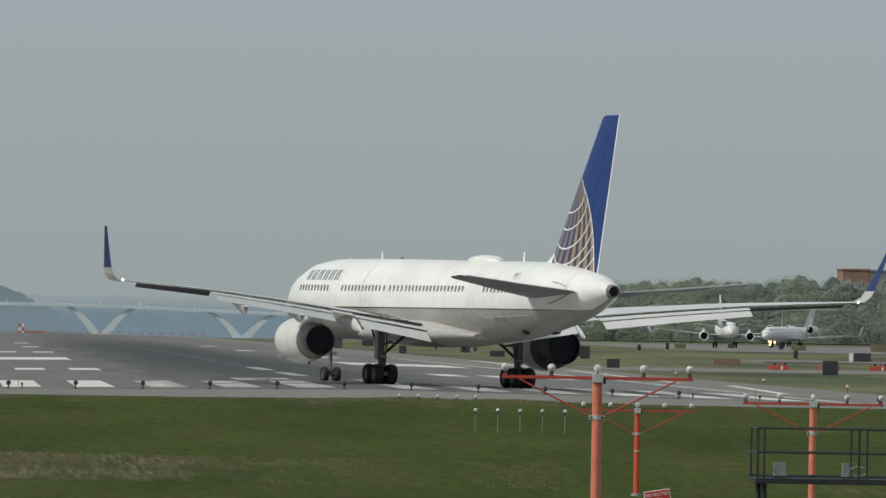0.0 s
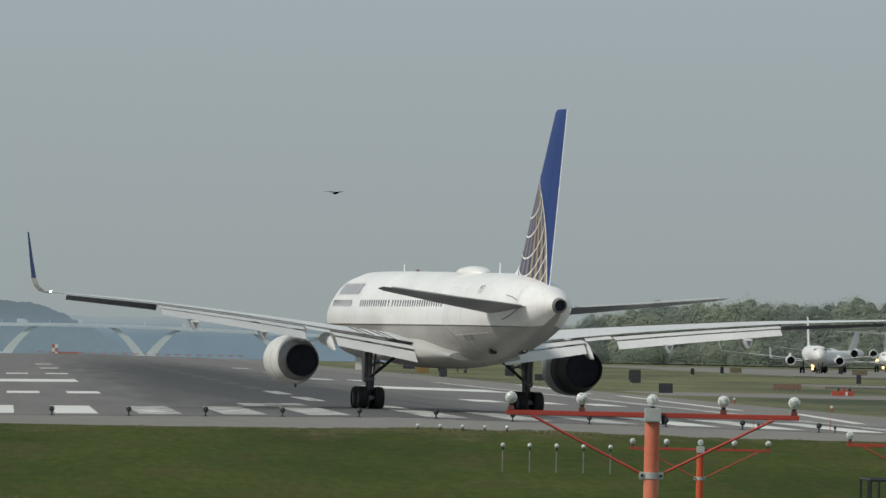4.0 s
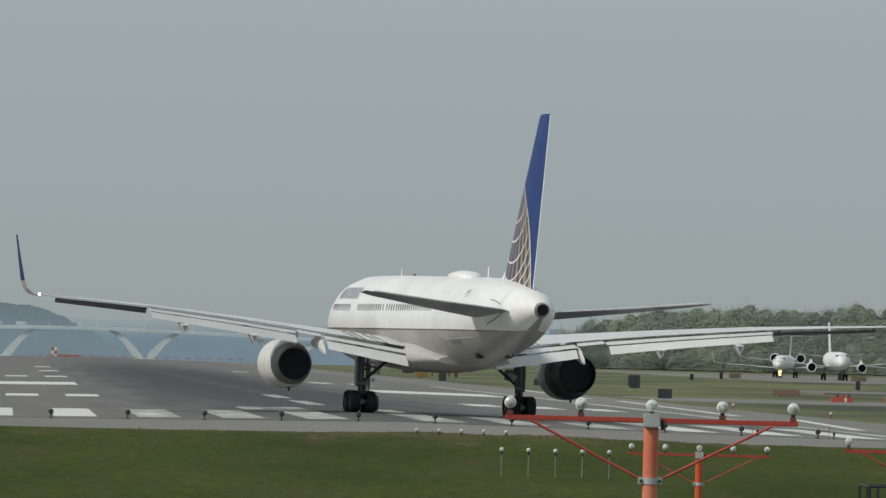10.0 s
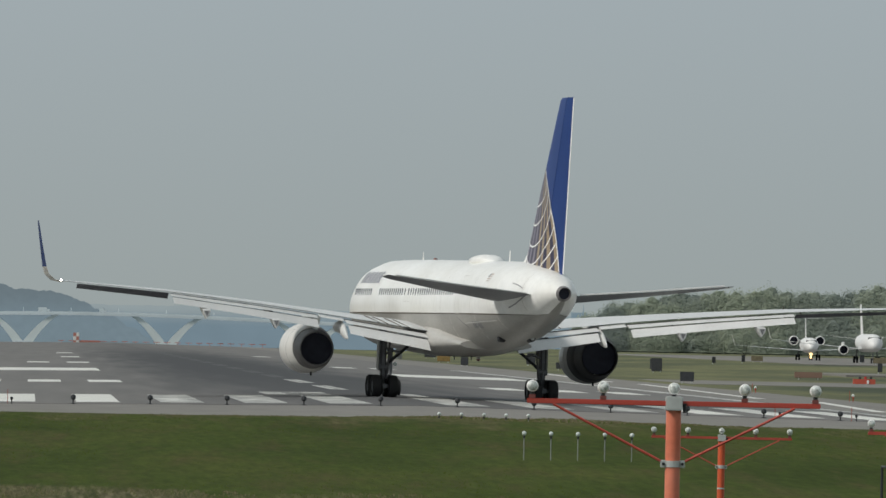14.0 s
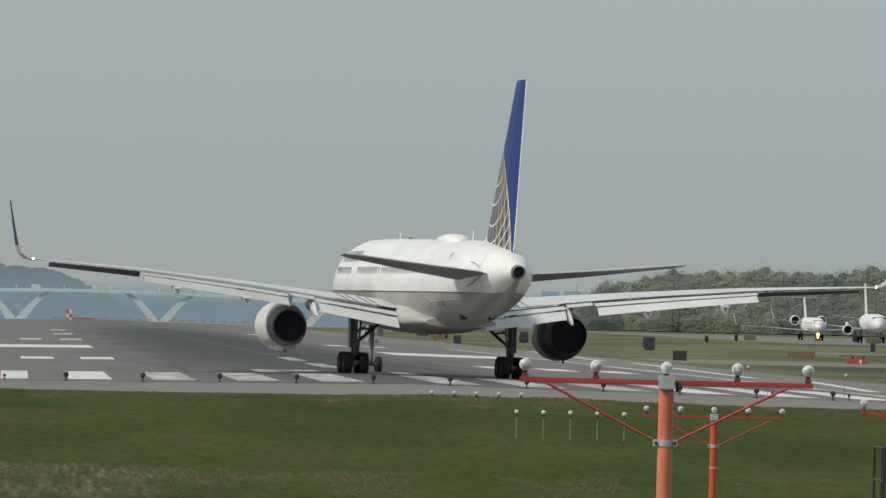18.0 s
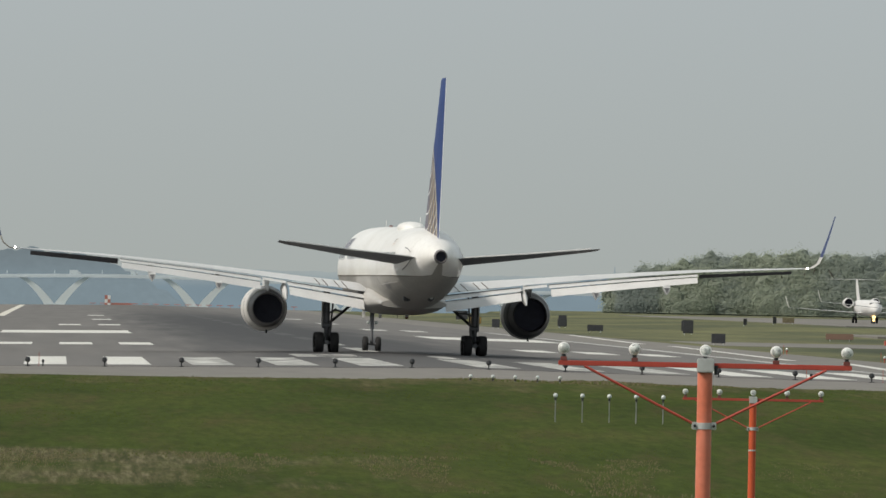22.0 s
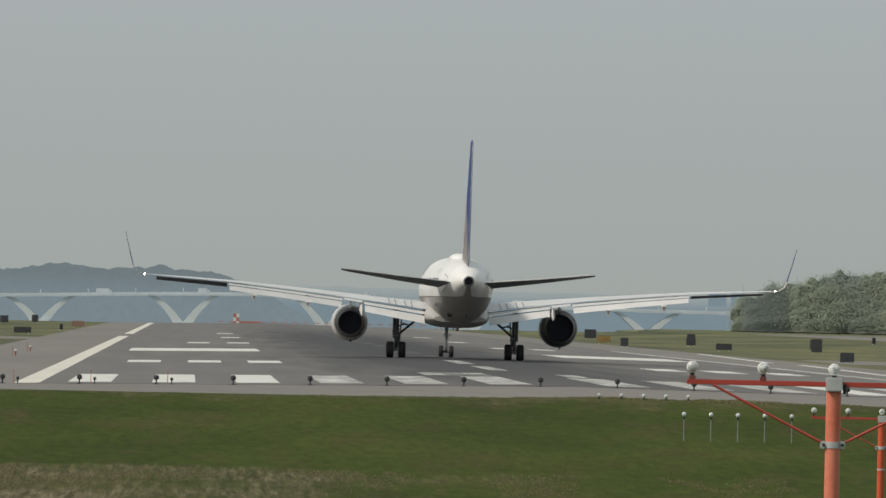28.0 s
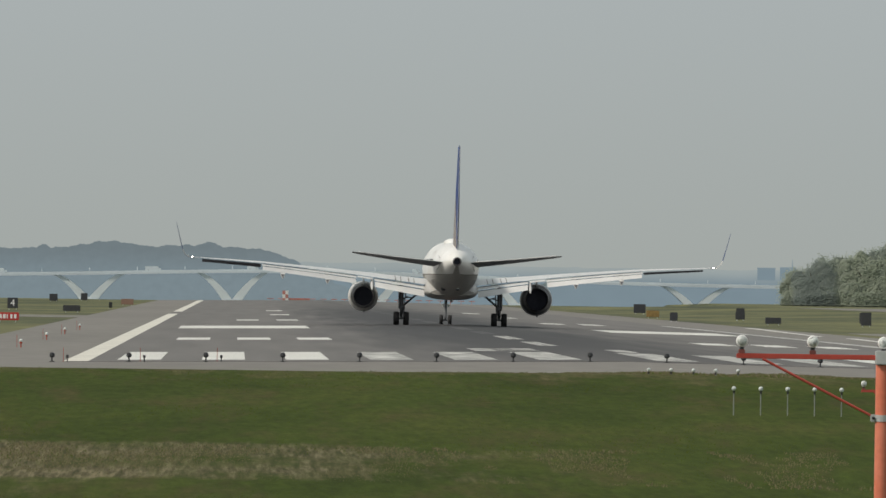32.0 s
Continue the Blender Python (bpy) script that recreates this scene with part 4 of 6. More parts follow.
def strip(bm, side, x0, x1, lead, trail, thick, n=4):
    """A control surface between two spans; lead and trail give (y, z) offsets from the wing's trailing edge."""
    rings = []
    for i in range(n + 1):
        x = x0 + (x1 - x0) * i / n
        k = float(np.interp(x, [1.8, 6.8, 14.6, 19.3], [1.45, 1.08, 0.78, 0.6]))
        te, z = wing_te(x), wing_z(x)
        rings.append([Vector((side * p.x, p.y, p.z)) for p in foil(x, te + lead[0] * k, te + trail[0] * k, z + lead[1] * k, z + trail[1] * k, thick * k)])
    loft(bm, rings)


for side in (-1, 1):
    bm = bmesh.new()
    rings = []
    for x in (1.0, 1.8, 3.2, 5.0, 6.8, 9, 11.5, 14, 16.5, 18.2, 19.2):
        rings.append([Vector((side * p.x, p.y, p.z)) for p in foil(x, wing_le(x), wing_te(x), wing_z(x) + 0.052 * (wing_le(x) - wing_te(x)) * (1.15 - 0.03 * x), wing_z(x) + 0.02, wing_thick(x), n=9)])
    loft(bm, rings)
    wing = part("wing", bm, WINGTOP, plane, "swept pale grey wing", True)
    for name, x0, x1 in (("inboard_flap", 1.95, 5.75), ("outboard_flap", 7.1, 14.15)):
        bm = bmesh.new()
        strip(bm, side, x0, x1, (0.10, -0.09), (-0.58, -0.22), 0.085)
        part(name, bm, FLAPPAINT, wing, "lowered pale grey flap", True)
        bm = bmesh.new()
        strip(bm, side, x0 + 0.05, x1 - 0.05, (-0.56, -0.28), (-1.12, -0.62), 0.07)
        part("aft_flap", bm, FLAPPAINT, wing, "lowered rear flap panel", True)
        bm = bmesh.new()
        strip(bm, side, x0, x1, (0.30, -0.07), (0.02, -0.075), 0.055)
        part("flap_cove", bm, COVE, wing, "dark gap before the flap")
        bm = bmesh.new()
        strip(bm, side, x0 + 0.05, x1 - 0.05, (-0.50, -0.262), (-0.60, -0.305), 0.026)
        part("flap_gap", bm, COVE, wing)
    bm = bmesh.new()
    strip(bm, side, 5.85, 7.0, (0.10, -0.05), (-0.45, -0.16), 0.08, 2)
    part("inboard_aileron", bm, FLAPPAINT, wing, smooth=True)
    # the strip's dark colour carries the underside shade
    bm = bmesh.new()
    strip(bm, side, 14.25, 18.6, (0.20, -0.40 if side < 0 else -0.34), (-0.20, -0.07 if side < 0 else -0.13), 0.085)
    part("aileron", bm, AILERONSHADE, wing, "raised aileron darkened to stand for underside shade", True)
    # spoiler panels standing a little proud near the root
    for x0, x1 in ((2.6, 3.6), (3.9, 4.9), (7.4, 9.2), (9.4, 11.2), (11.4, 13.2)):
        bm = bmesh.new()
        strip(bm, side, x0, x1, (0.95, 0.10), (0.05, 0.03), 0.03, 1)
        part("spoiler", bm, WINGTOP, wing, smooth=True)
    # guide tracks seen at the root
    for x in (2.75, 3.15, 3.75, 4.15):
        bm = bmesh.new()
        over = [p for p in foil(x, wing_le(x), wing_te(x), wing_z(x) + 0.052 * (wing_le(x) - wing_te(x)) * (1.15 - 0.03 * x), wing_z(x) + 0.02, wing_thick(x), n=18)][8:19]
        for p, q in zip(over, over[1:]):
            tube(bm, (side * p.x, p.y, p.z + 0.01), (side * q.x, q.y, q.z + 0.01), 0.028, 5)
        part("panel_seam", bm, STRIPE, wing)
    for x, s in ((5.9, 1.2),):
        te, z = wing_te(x), wing_z(x)
        bm = bmesh.new()
        rings = []
        for u, w, h in ((2.2, 0.05, 0.06), (1.4, 0.16, 0.22), (0.2, 0.21, 0.30), (-0.8, 0.19, 0.28), (-1.5, 0.10, 0.16), (-1.95, 0.02, 0.03)):
            zz = z - 0.30 - (0.12 if u > 0 else 0.12 - u * 0.22) * s
            rings.append([Vector((side * x + w * s * 0.58 * math.cos(a), te + u * s * 0.75, zz + h * s * 0.85 * math.sin(a))) for a in (2 * math.pi * i / 14 for i in range(14))])
        loft(bm, rings)
        part("flap_track_fairing", bm, FLAPPAINT, wing, "pale pod under the flap", True)
    # keel-shaped track covers whose ends hang below the outer flap
    for x in (9.25, 12.6):
        te, z = wing_te(x), wing_z(x)
        bm = bmesh.new()
        loft(bm, [[Vector((side * x - w, te + u, z - a)), Vector((side * x + w, te + u, z - a)), Vector((side * x + w * 0.75, te + u, z - (a + b) / 2)), Vector((side * x, te + u, z - b)), Vector((side * x - w * 0.75, te + u, z - (a + b) / 2))] for u, w, a, b in ((2.0, 0.04, 0.14, 0.2), (0.6, 0.13, 0.2, 0.52), (-0.4, 0.18, 0.40, 0.88), (-0.95, 0.18, 0.55, 1.0), (-1.3, 0.17, 0.62, 0.98))])
        cover = part("track_cover", bm, FLAPPAINT, wing, "pale keel-shaped track cover")
        bm = bmesh.new()
        loft(bm, [[Vector((side * x - 0.115, te + u, z - 0.65)), Vector((side * x + 0.115, te + u, z - 0.65)), Vector((side * x, te + u, z - 0.90))] for u in (-1.29, -1.312)])
        part("open_end", bm, GREYMARK, cover, "grey open end")
    # winglet: a curved root, then a raked blade
    bm = bmesh.new()
    rings = []
    for dx, dz, le, te, th in ((0.0, 0.0, -4.42, -6.15, 0.14), (0.42, 0.07, -4.80, -6.30, 0.15), (0.72, 0.30, -5.12, -6.42, 0.14), (0.86, 0.62, -5.35, -6.52, 0.13)):
        n = max(0.0, min(1.0, dz / 0.6))
        rings.append([Vector((side * (19.2 + dx) - side * n * (p.z), p.y, wing_z(19.2) + dz + (1 - n) * p.z)) for p in foil(0, le, te, 0, 0, th)])
    loft(bm, rings)
    winglet = part("winglet", bm, FAIRING, plane, "curved wing tip", True)
    bm = bmesh.new()
    rings = []
    for dx, dz, le, te, th in ((0.86, 0.62, -5.35, -6.52, 0.13), (1.12, 1.6, -6.10, -6.85, 0.09), (1.36, 2.62, -6.78, -7.15, 0.05)):
        rings.append([Vector((side * (19.2 + dx) - side * p.z, p.y, wing_z(19.2) + dz + 0.0)) for p in foil(0, le, te, 0, 0, th)])
    loft(bm, rings)
    part("winglet_blade", bm, WINGLETBLUE, winglet, "blue winglet blade, colour darkened for shade", True)
    bm = bmesh.new()
    ball(bm, (side * 19.35, -6.2, wing_z(19.2) + 0.05), 0.05, 10, 8)
    part("tip_lamp", bm, LAMPLIT, winglet, "lit white tip lamp")

    # engine
    ex, ez = side * 6.5, 2.10
    # the right-hand cowl, its shade painted in, closes into its nozzle without a step
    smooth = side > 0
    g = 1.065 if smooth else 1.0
    bm = bmesh.new()
    spin(bm, [(r * g, u) for r, u in ((0.85, 4.95), (0.93, 5.05), (1.02, 4.9), (1.11, 4.4), (1.14, 3.8), (1.12, 3.2), (1.085, 2.85))], (ex, 0, ez), 40)
    nacelle = part("nacelle", bm, NACELLE, plane, "big white engine cowl", True)
    bm = bmesh.new()
    spin(bm, [(r * g, u) for r, u in ((1.084, 2.86), (1.03, 2.5), (0.955, 2.0), (0.925, 1.97))], (ex, 0, ez), 40)
    part("rear_cowl", bm, SHADEMETAL if smooth else NACELLE, nacelle, "rear cowl with shade put into its colour" if smooth else "white rear cowl", True)
    bm = bmesh.new()
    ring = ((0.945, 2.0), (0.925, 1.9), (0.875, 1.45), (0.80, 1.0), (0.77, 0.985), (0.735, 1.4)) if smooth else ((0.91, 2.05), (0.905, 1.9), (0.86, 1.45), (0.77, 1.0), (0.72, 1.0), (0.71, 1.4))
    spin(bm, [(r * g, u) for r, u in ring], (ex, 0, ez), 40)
    part("nozzle", bm, SHADEMETAL if smooth else HOTMETAL, nacelle, "metal nozzle ring with shade put into its colour" if smooth else "heat-stained metal nozzle ring", True)
    bm = bmesh.new()
    spin(bm, [(r * (1.09 if smooth else 1.0), u) for r, u in ((0.708, 1.05), (0.70, 1.3), (0.45, 1.42), (0.0, 1.45))], (ex, 0, ez), 40)
    part("exhaust_duct", bm, SOOT, nacelle, "black exhaust opening", True)
    for r, u, paint in ((1.128, 3.30, SEAM), (1.084, 2.87, SEAM if smooth else GREYMARK)):
        bm = bmesh.new()
        spin(bm, [(r * g, u + 0.02), (r * g + 0.008, u), (r * g - 0.003, u - 0.02)], (ex, 0, ez), 40)
        part("cowl_seam", bm, paint, nacelle)
    bm = bmesh.new()
    spin(bm, [(0.86 * g, 4.97), (0.82 * g, 4.3), (0.3, 4.4), (0.0, 4.7)], (ex, 0, ez), 32)
    part("fan", bm, DARKMETAL, nacelle, "dark fan face", True)
    bm = bmesh.new()
    loft(bm, [foil(ez + 0.85, 4.8, 0.85, 0, 0, 0.20, True, 6, ex), foil(wing_z(6.5) - 0.05, 5.2, 0.2, 0, 0, 0.20, True, 6, ex)])
    part("pylon", bm, WINGTOP, nacelle, "grey engine pylon", True)
    bm = bmesh.new()
    tube(bm, (ex + 0.08, 2.7, ez - 1.20 * g), (ex + 0.08, 2.8, ez - 1.04 * g), 0.05, 8)
    part("drain_mast", bm, DARKMETAL, nacelle)

# tail: stabilisers and fin
for side in (-1, 1):
    bm = bmesh.new()
    rings = []
    for x, le, te, z, th in ((0.55, -14.0, -19.9, 4.62, 0.46), (1.2, -14.6, -19.95, 4.68, 0.40), (4.2, -17.1, -20.65, 4.96, 0.23), (7.2, -19.5, -21.35, 5.29, 0.11), (7.62, -20.2, -21.5, 5.34, 0.03)):
        rings.append([Vector((side * p.x, p.y, p.z)) for p in foil(x, le, te, z - 0.055 * (le - te), z + 0.01 * (le - te), th)])
    loft(bm, rings)
    stab = part("stabiliser", bm, STABSHADE, plane, "swept grey tailplane", True)
    # pale strip added to stand for sunlight along the tailplane's top edge
    bm = bmesh.new()
    loft(bm, [[Vector((side * x, y + 0.22, z + 0.015)), Vector((side * x, y + 0.22, z + 0.075)), Vector((side * x, y - 0.03, z + 0.06)), Vector((side * x, y - 0.03, z + 0.02))] for x, y, z in ((1.2, -19.95, 4.72), (4.2, -20.65, 4.99), (7.2, -21.35, 5.305))])
    part("sunlit_edge_strip", bm, FLAPPAINT, stab, "pale strip standing for the sunlit tailplane edge")
    bm = bmesh.new()
    tube(bm, (side * 1.32, -15.6, 5.02), (side * 0.98, -18.8, 5.14), 0.035, 6)
    tube(bm, (side * 1.30, -16.6, 4.62), (side * 0.86, -19.0, 4.30), 0.035, 6)
    part("tailplane_seal", bm, GREYMARK, stab)


def fin_le(z):
    return -13.75 - (z - 6.0) * 0.90


def fin_te(z):
    return -20.05 - (z - 6.0) * 0.31


def fin_half(z, y):
    le, te = fin_le(z), fin_te(z)
    u = min(1.0, max(0.0, (y - le) / (te - le)))
    t = float(np.interp(z, [5.4, 13.3], [0.80, 0.28]))
    return t * 2.6 * (0.2969 * math.sqrt(u) - 0.126 * u - 0.3516 * u * u + 0.2843 * u ** 3 - 0.1036 * u ** 4)


HINGE = 0.66


def hinge_y(z):
    return fin_le(z) + HINGE * (fin_te(z) - fin_le(z))


def fin_ring(z, u0, u1, n=8):
    """A closed section of the fin between two shares of its chord."""
    us = [u0 + (u1 - u0) * ((1 - math.cos(math.pi * i / n)) / 2 if u0 == 0 else i / n) for i in range(n + 1)]
    ys = [fin_le(z) + u * (fin_te(z) - fin_le(z)) for u in us]
    return [Vector((fin_half(z, y) + 0.002, y, z)) for y in ys] + [Vector((-fin_half(z, y) - 0.002, y, z)) for y in reversed(ys)]


bm = bmesh.new()
loft(bm, [fin_ring(z, 0.0, HINGE - 0.003) for z in (5.45, 6.5, 8, 10, 12, 13.1)] + [[Vector((0.4 * p.x, p.y - 0.15, 13.22)) for p in fin_ring(13.22, 0.0, HINGE - 0.003)]])
fin = part("fin", bm, BLUE, plane, "tall swept blue fin", True)
bm = bmesh.new()
loft(bm, [fin_ring(z, HINGE + 0.003, 1.0) for z in (5.60, 6.5, 8, 10, 12, 13.1)] + [[Vector((0.4 * p.x, p.y, 13.22)) for p in fin_ring(13.22, HINGE + 0.003, 1.0)]])
rudder = part("rudder", bm, BLUE, plane, "blue rudder that swings aside", True)
bm = bmesh.new()
loft(bm, [foil(6.02, -12.6, -14.6, 0, 0, 0.24, True, 6), foil(6.3, -13.5, -14.6, 0, 0, 0.2, True, 6), foil(6.6, -14.1, -14.7, 0, 0, 0.1, True, 6)])
part("dorsal_fillet", bm, WHITE, fin, smooth=True)
bm = bmesh.new()
loft(bm, [foil(z, fin_te(z) + 0.08, fin_te(z) - 0.05, 0, 0, 0.03, True, 4) for z in (5.62, 9, 12, 13.2)])
part("trailing_edge", bm, LINEWHITE, rudder, "pale trailing edge")
# the emblem: a fan of gold, lilac and slate strips under white arcs, over fin and rudder
APEX_Z = 10.3


def globe_edge(z):
    """The curved rear rim of the emblem."""
    u = max(0.0, (APEX_Z - z) / (APEX_Z - 5.6))
    return fin_le(APEX_Z) - 0.10 - 1.85 * (1 - (1 - min(1.0, u)) ** 3)


def globe_pt(s, z):
    a, b = fin_le(z) - 0.05, globe_edge(z)
    return a + (b - a) * s


def on_fin(side, y, z, out):
    return Vector((side * (fin_half(z, y) + out), y, z))


def emblem(name, material, side, rows, out, label=""):
    """A painted band given by rows of two (y, z) points, parted where the rudder is hinged."""
    for host, keep in ((fin, 1), (rudder, -1)):
        bm = bmesh.new()
        for (a, b), (c, d) in zip(rows, rows[1:]):
            quad = [(max(y, hinge_y(z)) if keep > 0 else min(y, hinge_y(z)), z) for y, z in (a, b, d, c)]
            wide = max(abs(quad[0][0] - quad[1][0]) + abs(quad[0][1] - quad[1][1]), abs(quad[2][0] - quad[3][0]) + abs(quad[2][1] - quad[3][1]))
            mid = sum(y - hinge_y(z) for y, z in (a, b, c, d)) / 4
            if (abs(quad[0][0] - quad[1][0]) < 0.004 and abs(quad[2][0] - quad[3][0]) < 0.004 and mid * keep < 0) or wide < 0.004:
                continue
            bm.faces.new([bm.verts.new(on_fin(side, y, z, out)) for y, z in quad])
        if len(bm.faces):
            bmesh.ops.remove_doubles(bm, verts=bm.verts, dist=0.0005)
            part(name, bm, material, host, label)
        else:
            bm.free()


for side in (-1, 1):
    for i in range(14):
        tone = SLATE if i % 2 == 0 else LILAC if i < 6 else GOLD
        emblem("emblem_strip", tone, side, [[(globe_pt(i / 14, z), z), (globe_pt((i + 1) / 14, z), z)] for z in np.linspace(5.7, APEX_Z - 0.05, 24)], 0.010)
    emblem("emblem_rim", LINEWHITE, side, [[(globe_pt(1.0, z) - 0.045, z), (globe_pt(1.0, z) + 0.045, z)] for z in np.linspace(5.7, APEX_Z + 0.1, 24)], 0.016, "curved white rim line")
    for z0, drop, z1, s0 in ((8.6, 0.08, 9.8, 0), (7.87, 0.22, 9.3, 0), (7.16, 0.46, 8.4, 0), (6.64, 0.72, 7.7, 0), (5.75, 0.0, 7.0, 0.55), (5.7, 0.0, 6.4, 0.78)):
        rows = []
        for k in range(25):
            u = s0 + (1 - s0) * k / 24
            z = z0 + (z1 - z0) * ((u - s0) / (1 - s0)) ** (2.2 if s0 == 0 else 1.2) - drop * math.sin(math.pi * u ** 0.8)
            z = max(5.75, min(APEX_Z - 0.1, z))
            rows.append([(globe_pt(u, z - 0.038), z - 0.038), (globe_pt(u, z + 0.038), z + 0.038)])
        emblem("emblem_arc", LINEWHITE, side, rows, 0.018, "curved white line")


# landing gear
def wheel_mesh(name, r, w):
    bm = bmesh.new()
    spin(bm, [(r * 0.55, -w / 2), (r * 0.86, -w / 2), (r * 0.97, -w * 0.36), (r, -w * 0.15), (r, w * 0.15), (r * 0.97, w * 0.36), (r * 0.86, w / 2), (r * 0.55, w / 2)], (0, 0, 0), 24, "x")
    n0 = len(bm.faces)
    spin(bm, [(0.0, -w * 0.30), (r * 0.3, -w * 0.34), (r * 0.56, -w * 0.42), (r * 0.56, w * 0.42), (r * 0.3, w * 0.34), (0.0, w * 0.30)], (0, 0, 0), 18, "x")
    bm.faces.ensure_lookup_table()
    for f in bm.faces[n0:]:
        f.material_index = 1
    for f in bm.faces:
        f.smooth = True
    me = bpy.data.meshes.new(name)
    bmesh.ops.recalc_face_normals(bm, faces=bm.faces)
    bm.to_mesh(me)
    bm.free()
    me.materials.append(TYRE)
    me.materials.append(RIM)
    me.set_sharp_from_angle(angle=radians(40))
    return me


MAIN_R, NOSE_R = 0.51, 0.40
WHEELS = []
main_wheel, nose_wheel = wheel_mesh("wheel", MAIN_R, 0.41), wheel_mesh("wheel", NOSE_R, 0.27)
for side in (-1, 1):
    bm = bmesh.new()
    x = side * 3.66
    tube(bm, (x, 0, 0.55), (x, 0, 1.5), 0.12, 14)
    tube(bm, (x, 0, 1.3), (x, 0.1, 3.1), 0.17, 14)
    tube(bm, (x, -0.75, 0.52), (x, 0.75, 0.52), 0.11, 10)
    tube(bm, (x - 0.2, -0.1, 1.35), (x + 0.2, -0.1, 1.35), 0.14, 10)
    gear = part("main_gear", bm, STRUT, plane, "main gear leg with a four-wheel bogie", True)
    bm = bmesh.new()
    tube(bm, (x, 0.0, 1.35), (x - side * 1.35, 0.1, 2.5), 0.07, 8)
    part("side_brace", bm, DARKMETAL, gear)
    bm = bmesh.new()
    tube(bm, (x, 0.0, 1.2), (x, 1.3, 2.7), 0.055, 8)
    part("drag_brace", bm, DARKMETAL, gear)
    bm = bmesh.new()
    tube(bm, (x, -0.16, 0.66), (x, -0.42, 1.0), 0.055, 8, 0.04)
    tube(bm, (x, -0.42, 1.0), (x, -0.16, 1.36), 0.04, 8, 0.055)
    part("torque_link", bm, STRUT, gear)
    bm = bmesh.new()
    tube(bm, (x - side * 0.22, -0.1, 1.4), (x - side * 0.34, 0.0, 2.9), 0.045, 8)
    part("actuator", bm, RIM, gear, "bright actuator rod")
    # the folding lock between leg and brace
    bm = bmesh.new()
    tube(bm, (x - side * 0.10, -0.12, 1.95), (x - side * 0.42, -0.08, 2.12), 0.05, 8)
    tube(bm, (x - side * 0.42, -0.08, 2.12), (x - side * 0.78, 0.02, 2.05), 0.05, 8)
    ball(bm, (x - side * 0.42, -0.08, 2.12), 0.085, 10, 8)
    part("lock_link", bm, STRUT, gear)
    bm = bmesh.new()
    tube(bm, (x - side * 0.16, -0.14, 0.85), (x - side * 0.20, -0.12, 1.40), 0.075, 10)
    part("brake_line_box", bm, RIM, gear)
    bm = bmesh.new()
    for d in (-0.07, 0.09):
        tube(bm, (x + d, -0.17, 0.7), (x + d * 1.3, -0.2, 2.6), 0.018, 6)
    part("hydraulic_hose", bm, DARKMETAL, gear)
    bm = bmesh.new()
    box(bm, x + side * 0.20 - 0.03, x + side * 0.20 + 0.03, -0.12, 0.30, 1.25, 2.95, 0.02)
    part("gear_door", bm, FAIRING, gear, "pale grey gear door")
    for y in (-0.58, 0.58):
        bm = bmesh.new()
        tube(bm, (x - 0.40, y, MAIN_R), (x + 0.40, y, MAIN_R), 0.07, 8)
        part("axle", bm, STRUT, gear)
        for d in (-0.37, 0.37):
            WHEELS.append((piece("wheel", main_wheel, gear, pose(x + d, y, MAIN_R)), MAIN_R, (x + d, y)))
bm = bmesh.new()
tube(bm, (0, 17.4, 0.4), (0, 17.45, 1.3), 0.075, 12)
tube(bm, (0, 17.45, 1.15), (0, 17.55, 2.6), 0.11, 12)
tube(bm, (0, 17.4, 1.4), (0, 18.6, 2.5), 0.045, 8)
tube(bm, (-0.42, 17.4, NOSE_R), (0.42, 17.4, NOSE_R), 0.06, 8)
nose_gear = part("nose_gear", bm, STRUT, plane, "grey nose gear leg with twin wheels", True)
for s in (-1, 1):
    bm = bmesh.new()
    box(bm, s * 0.42 - 0.02, s * 0.42 + 0.02, 16.9, 18.4, 1.75, 2.4, 0.01)
    part("nose_gear_door", bm, FAIRING, nose_gear)
    WHEELS.append((piece("wheel", nose_wheel, nose_gear, pose(s * 0.33, 17.4, NOSE_R)), NOSE_R, (s * 0.33, 17.4)))
    bm = bmesh.new()
    ball(bm, (s * 0.2, 17.3, 1.5), 0.1, 10, 8, (1, 0.6, 1))
    part("taxi_lamp", bm, LAMPGLASS, nose_gear)

# flash beacons: a lit half turns to the rear for one flash
BEACONS = []
for y, z, s in ((7.2, 6.30, 1), (-3.6, 1.86, -1)):
    bm = bmesh.new()
    tube(bm, (0, y, z - 0.14 * s), (0, y, z - 0.02 * s), 0.09, 14)
    part("beacon_base", bm, WHITE if s > 0 else BELLY, plane)
    bm = bmesh.new()
    bmesh.ops.create_uvsphere(bm, u_segments=16, v_segments=10, radius=0.11 if s > 0 else 0.09)
    for f in bm.faces:
        f.material_index = 1 if f.calc_center_median().y > 0.02 else 0
        f.smooth = True
    b = part("beacon", bm, [BEACONOFF, BEACON], plane, "red anti-collision beacon")
    b.matrix_basis = pose(0, y, z + 0.01 * s)
    BEACONS.append((b, (0, y, z + 0.01 * s)))


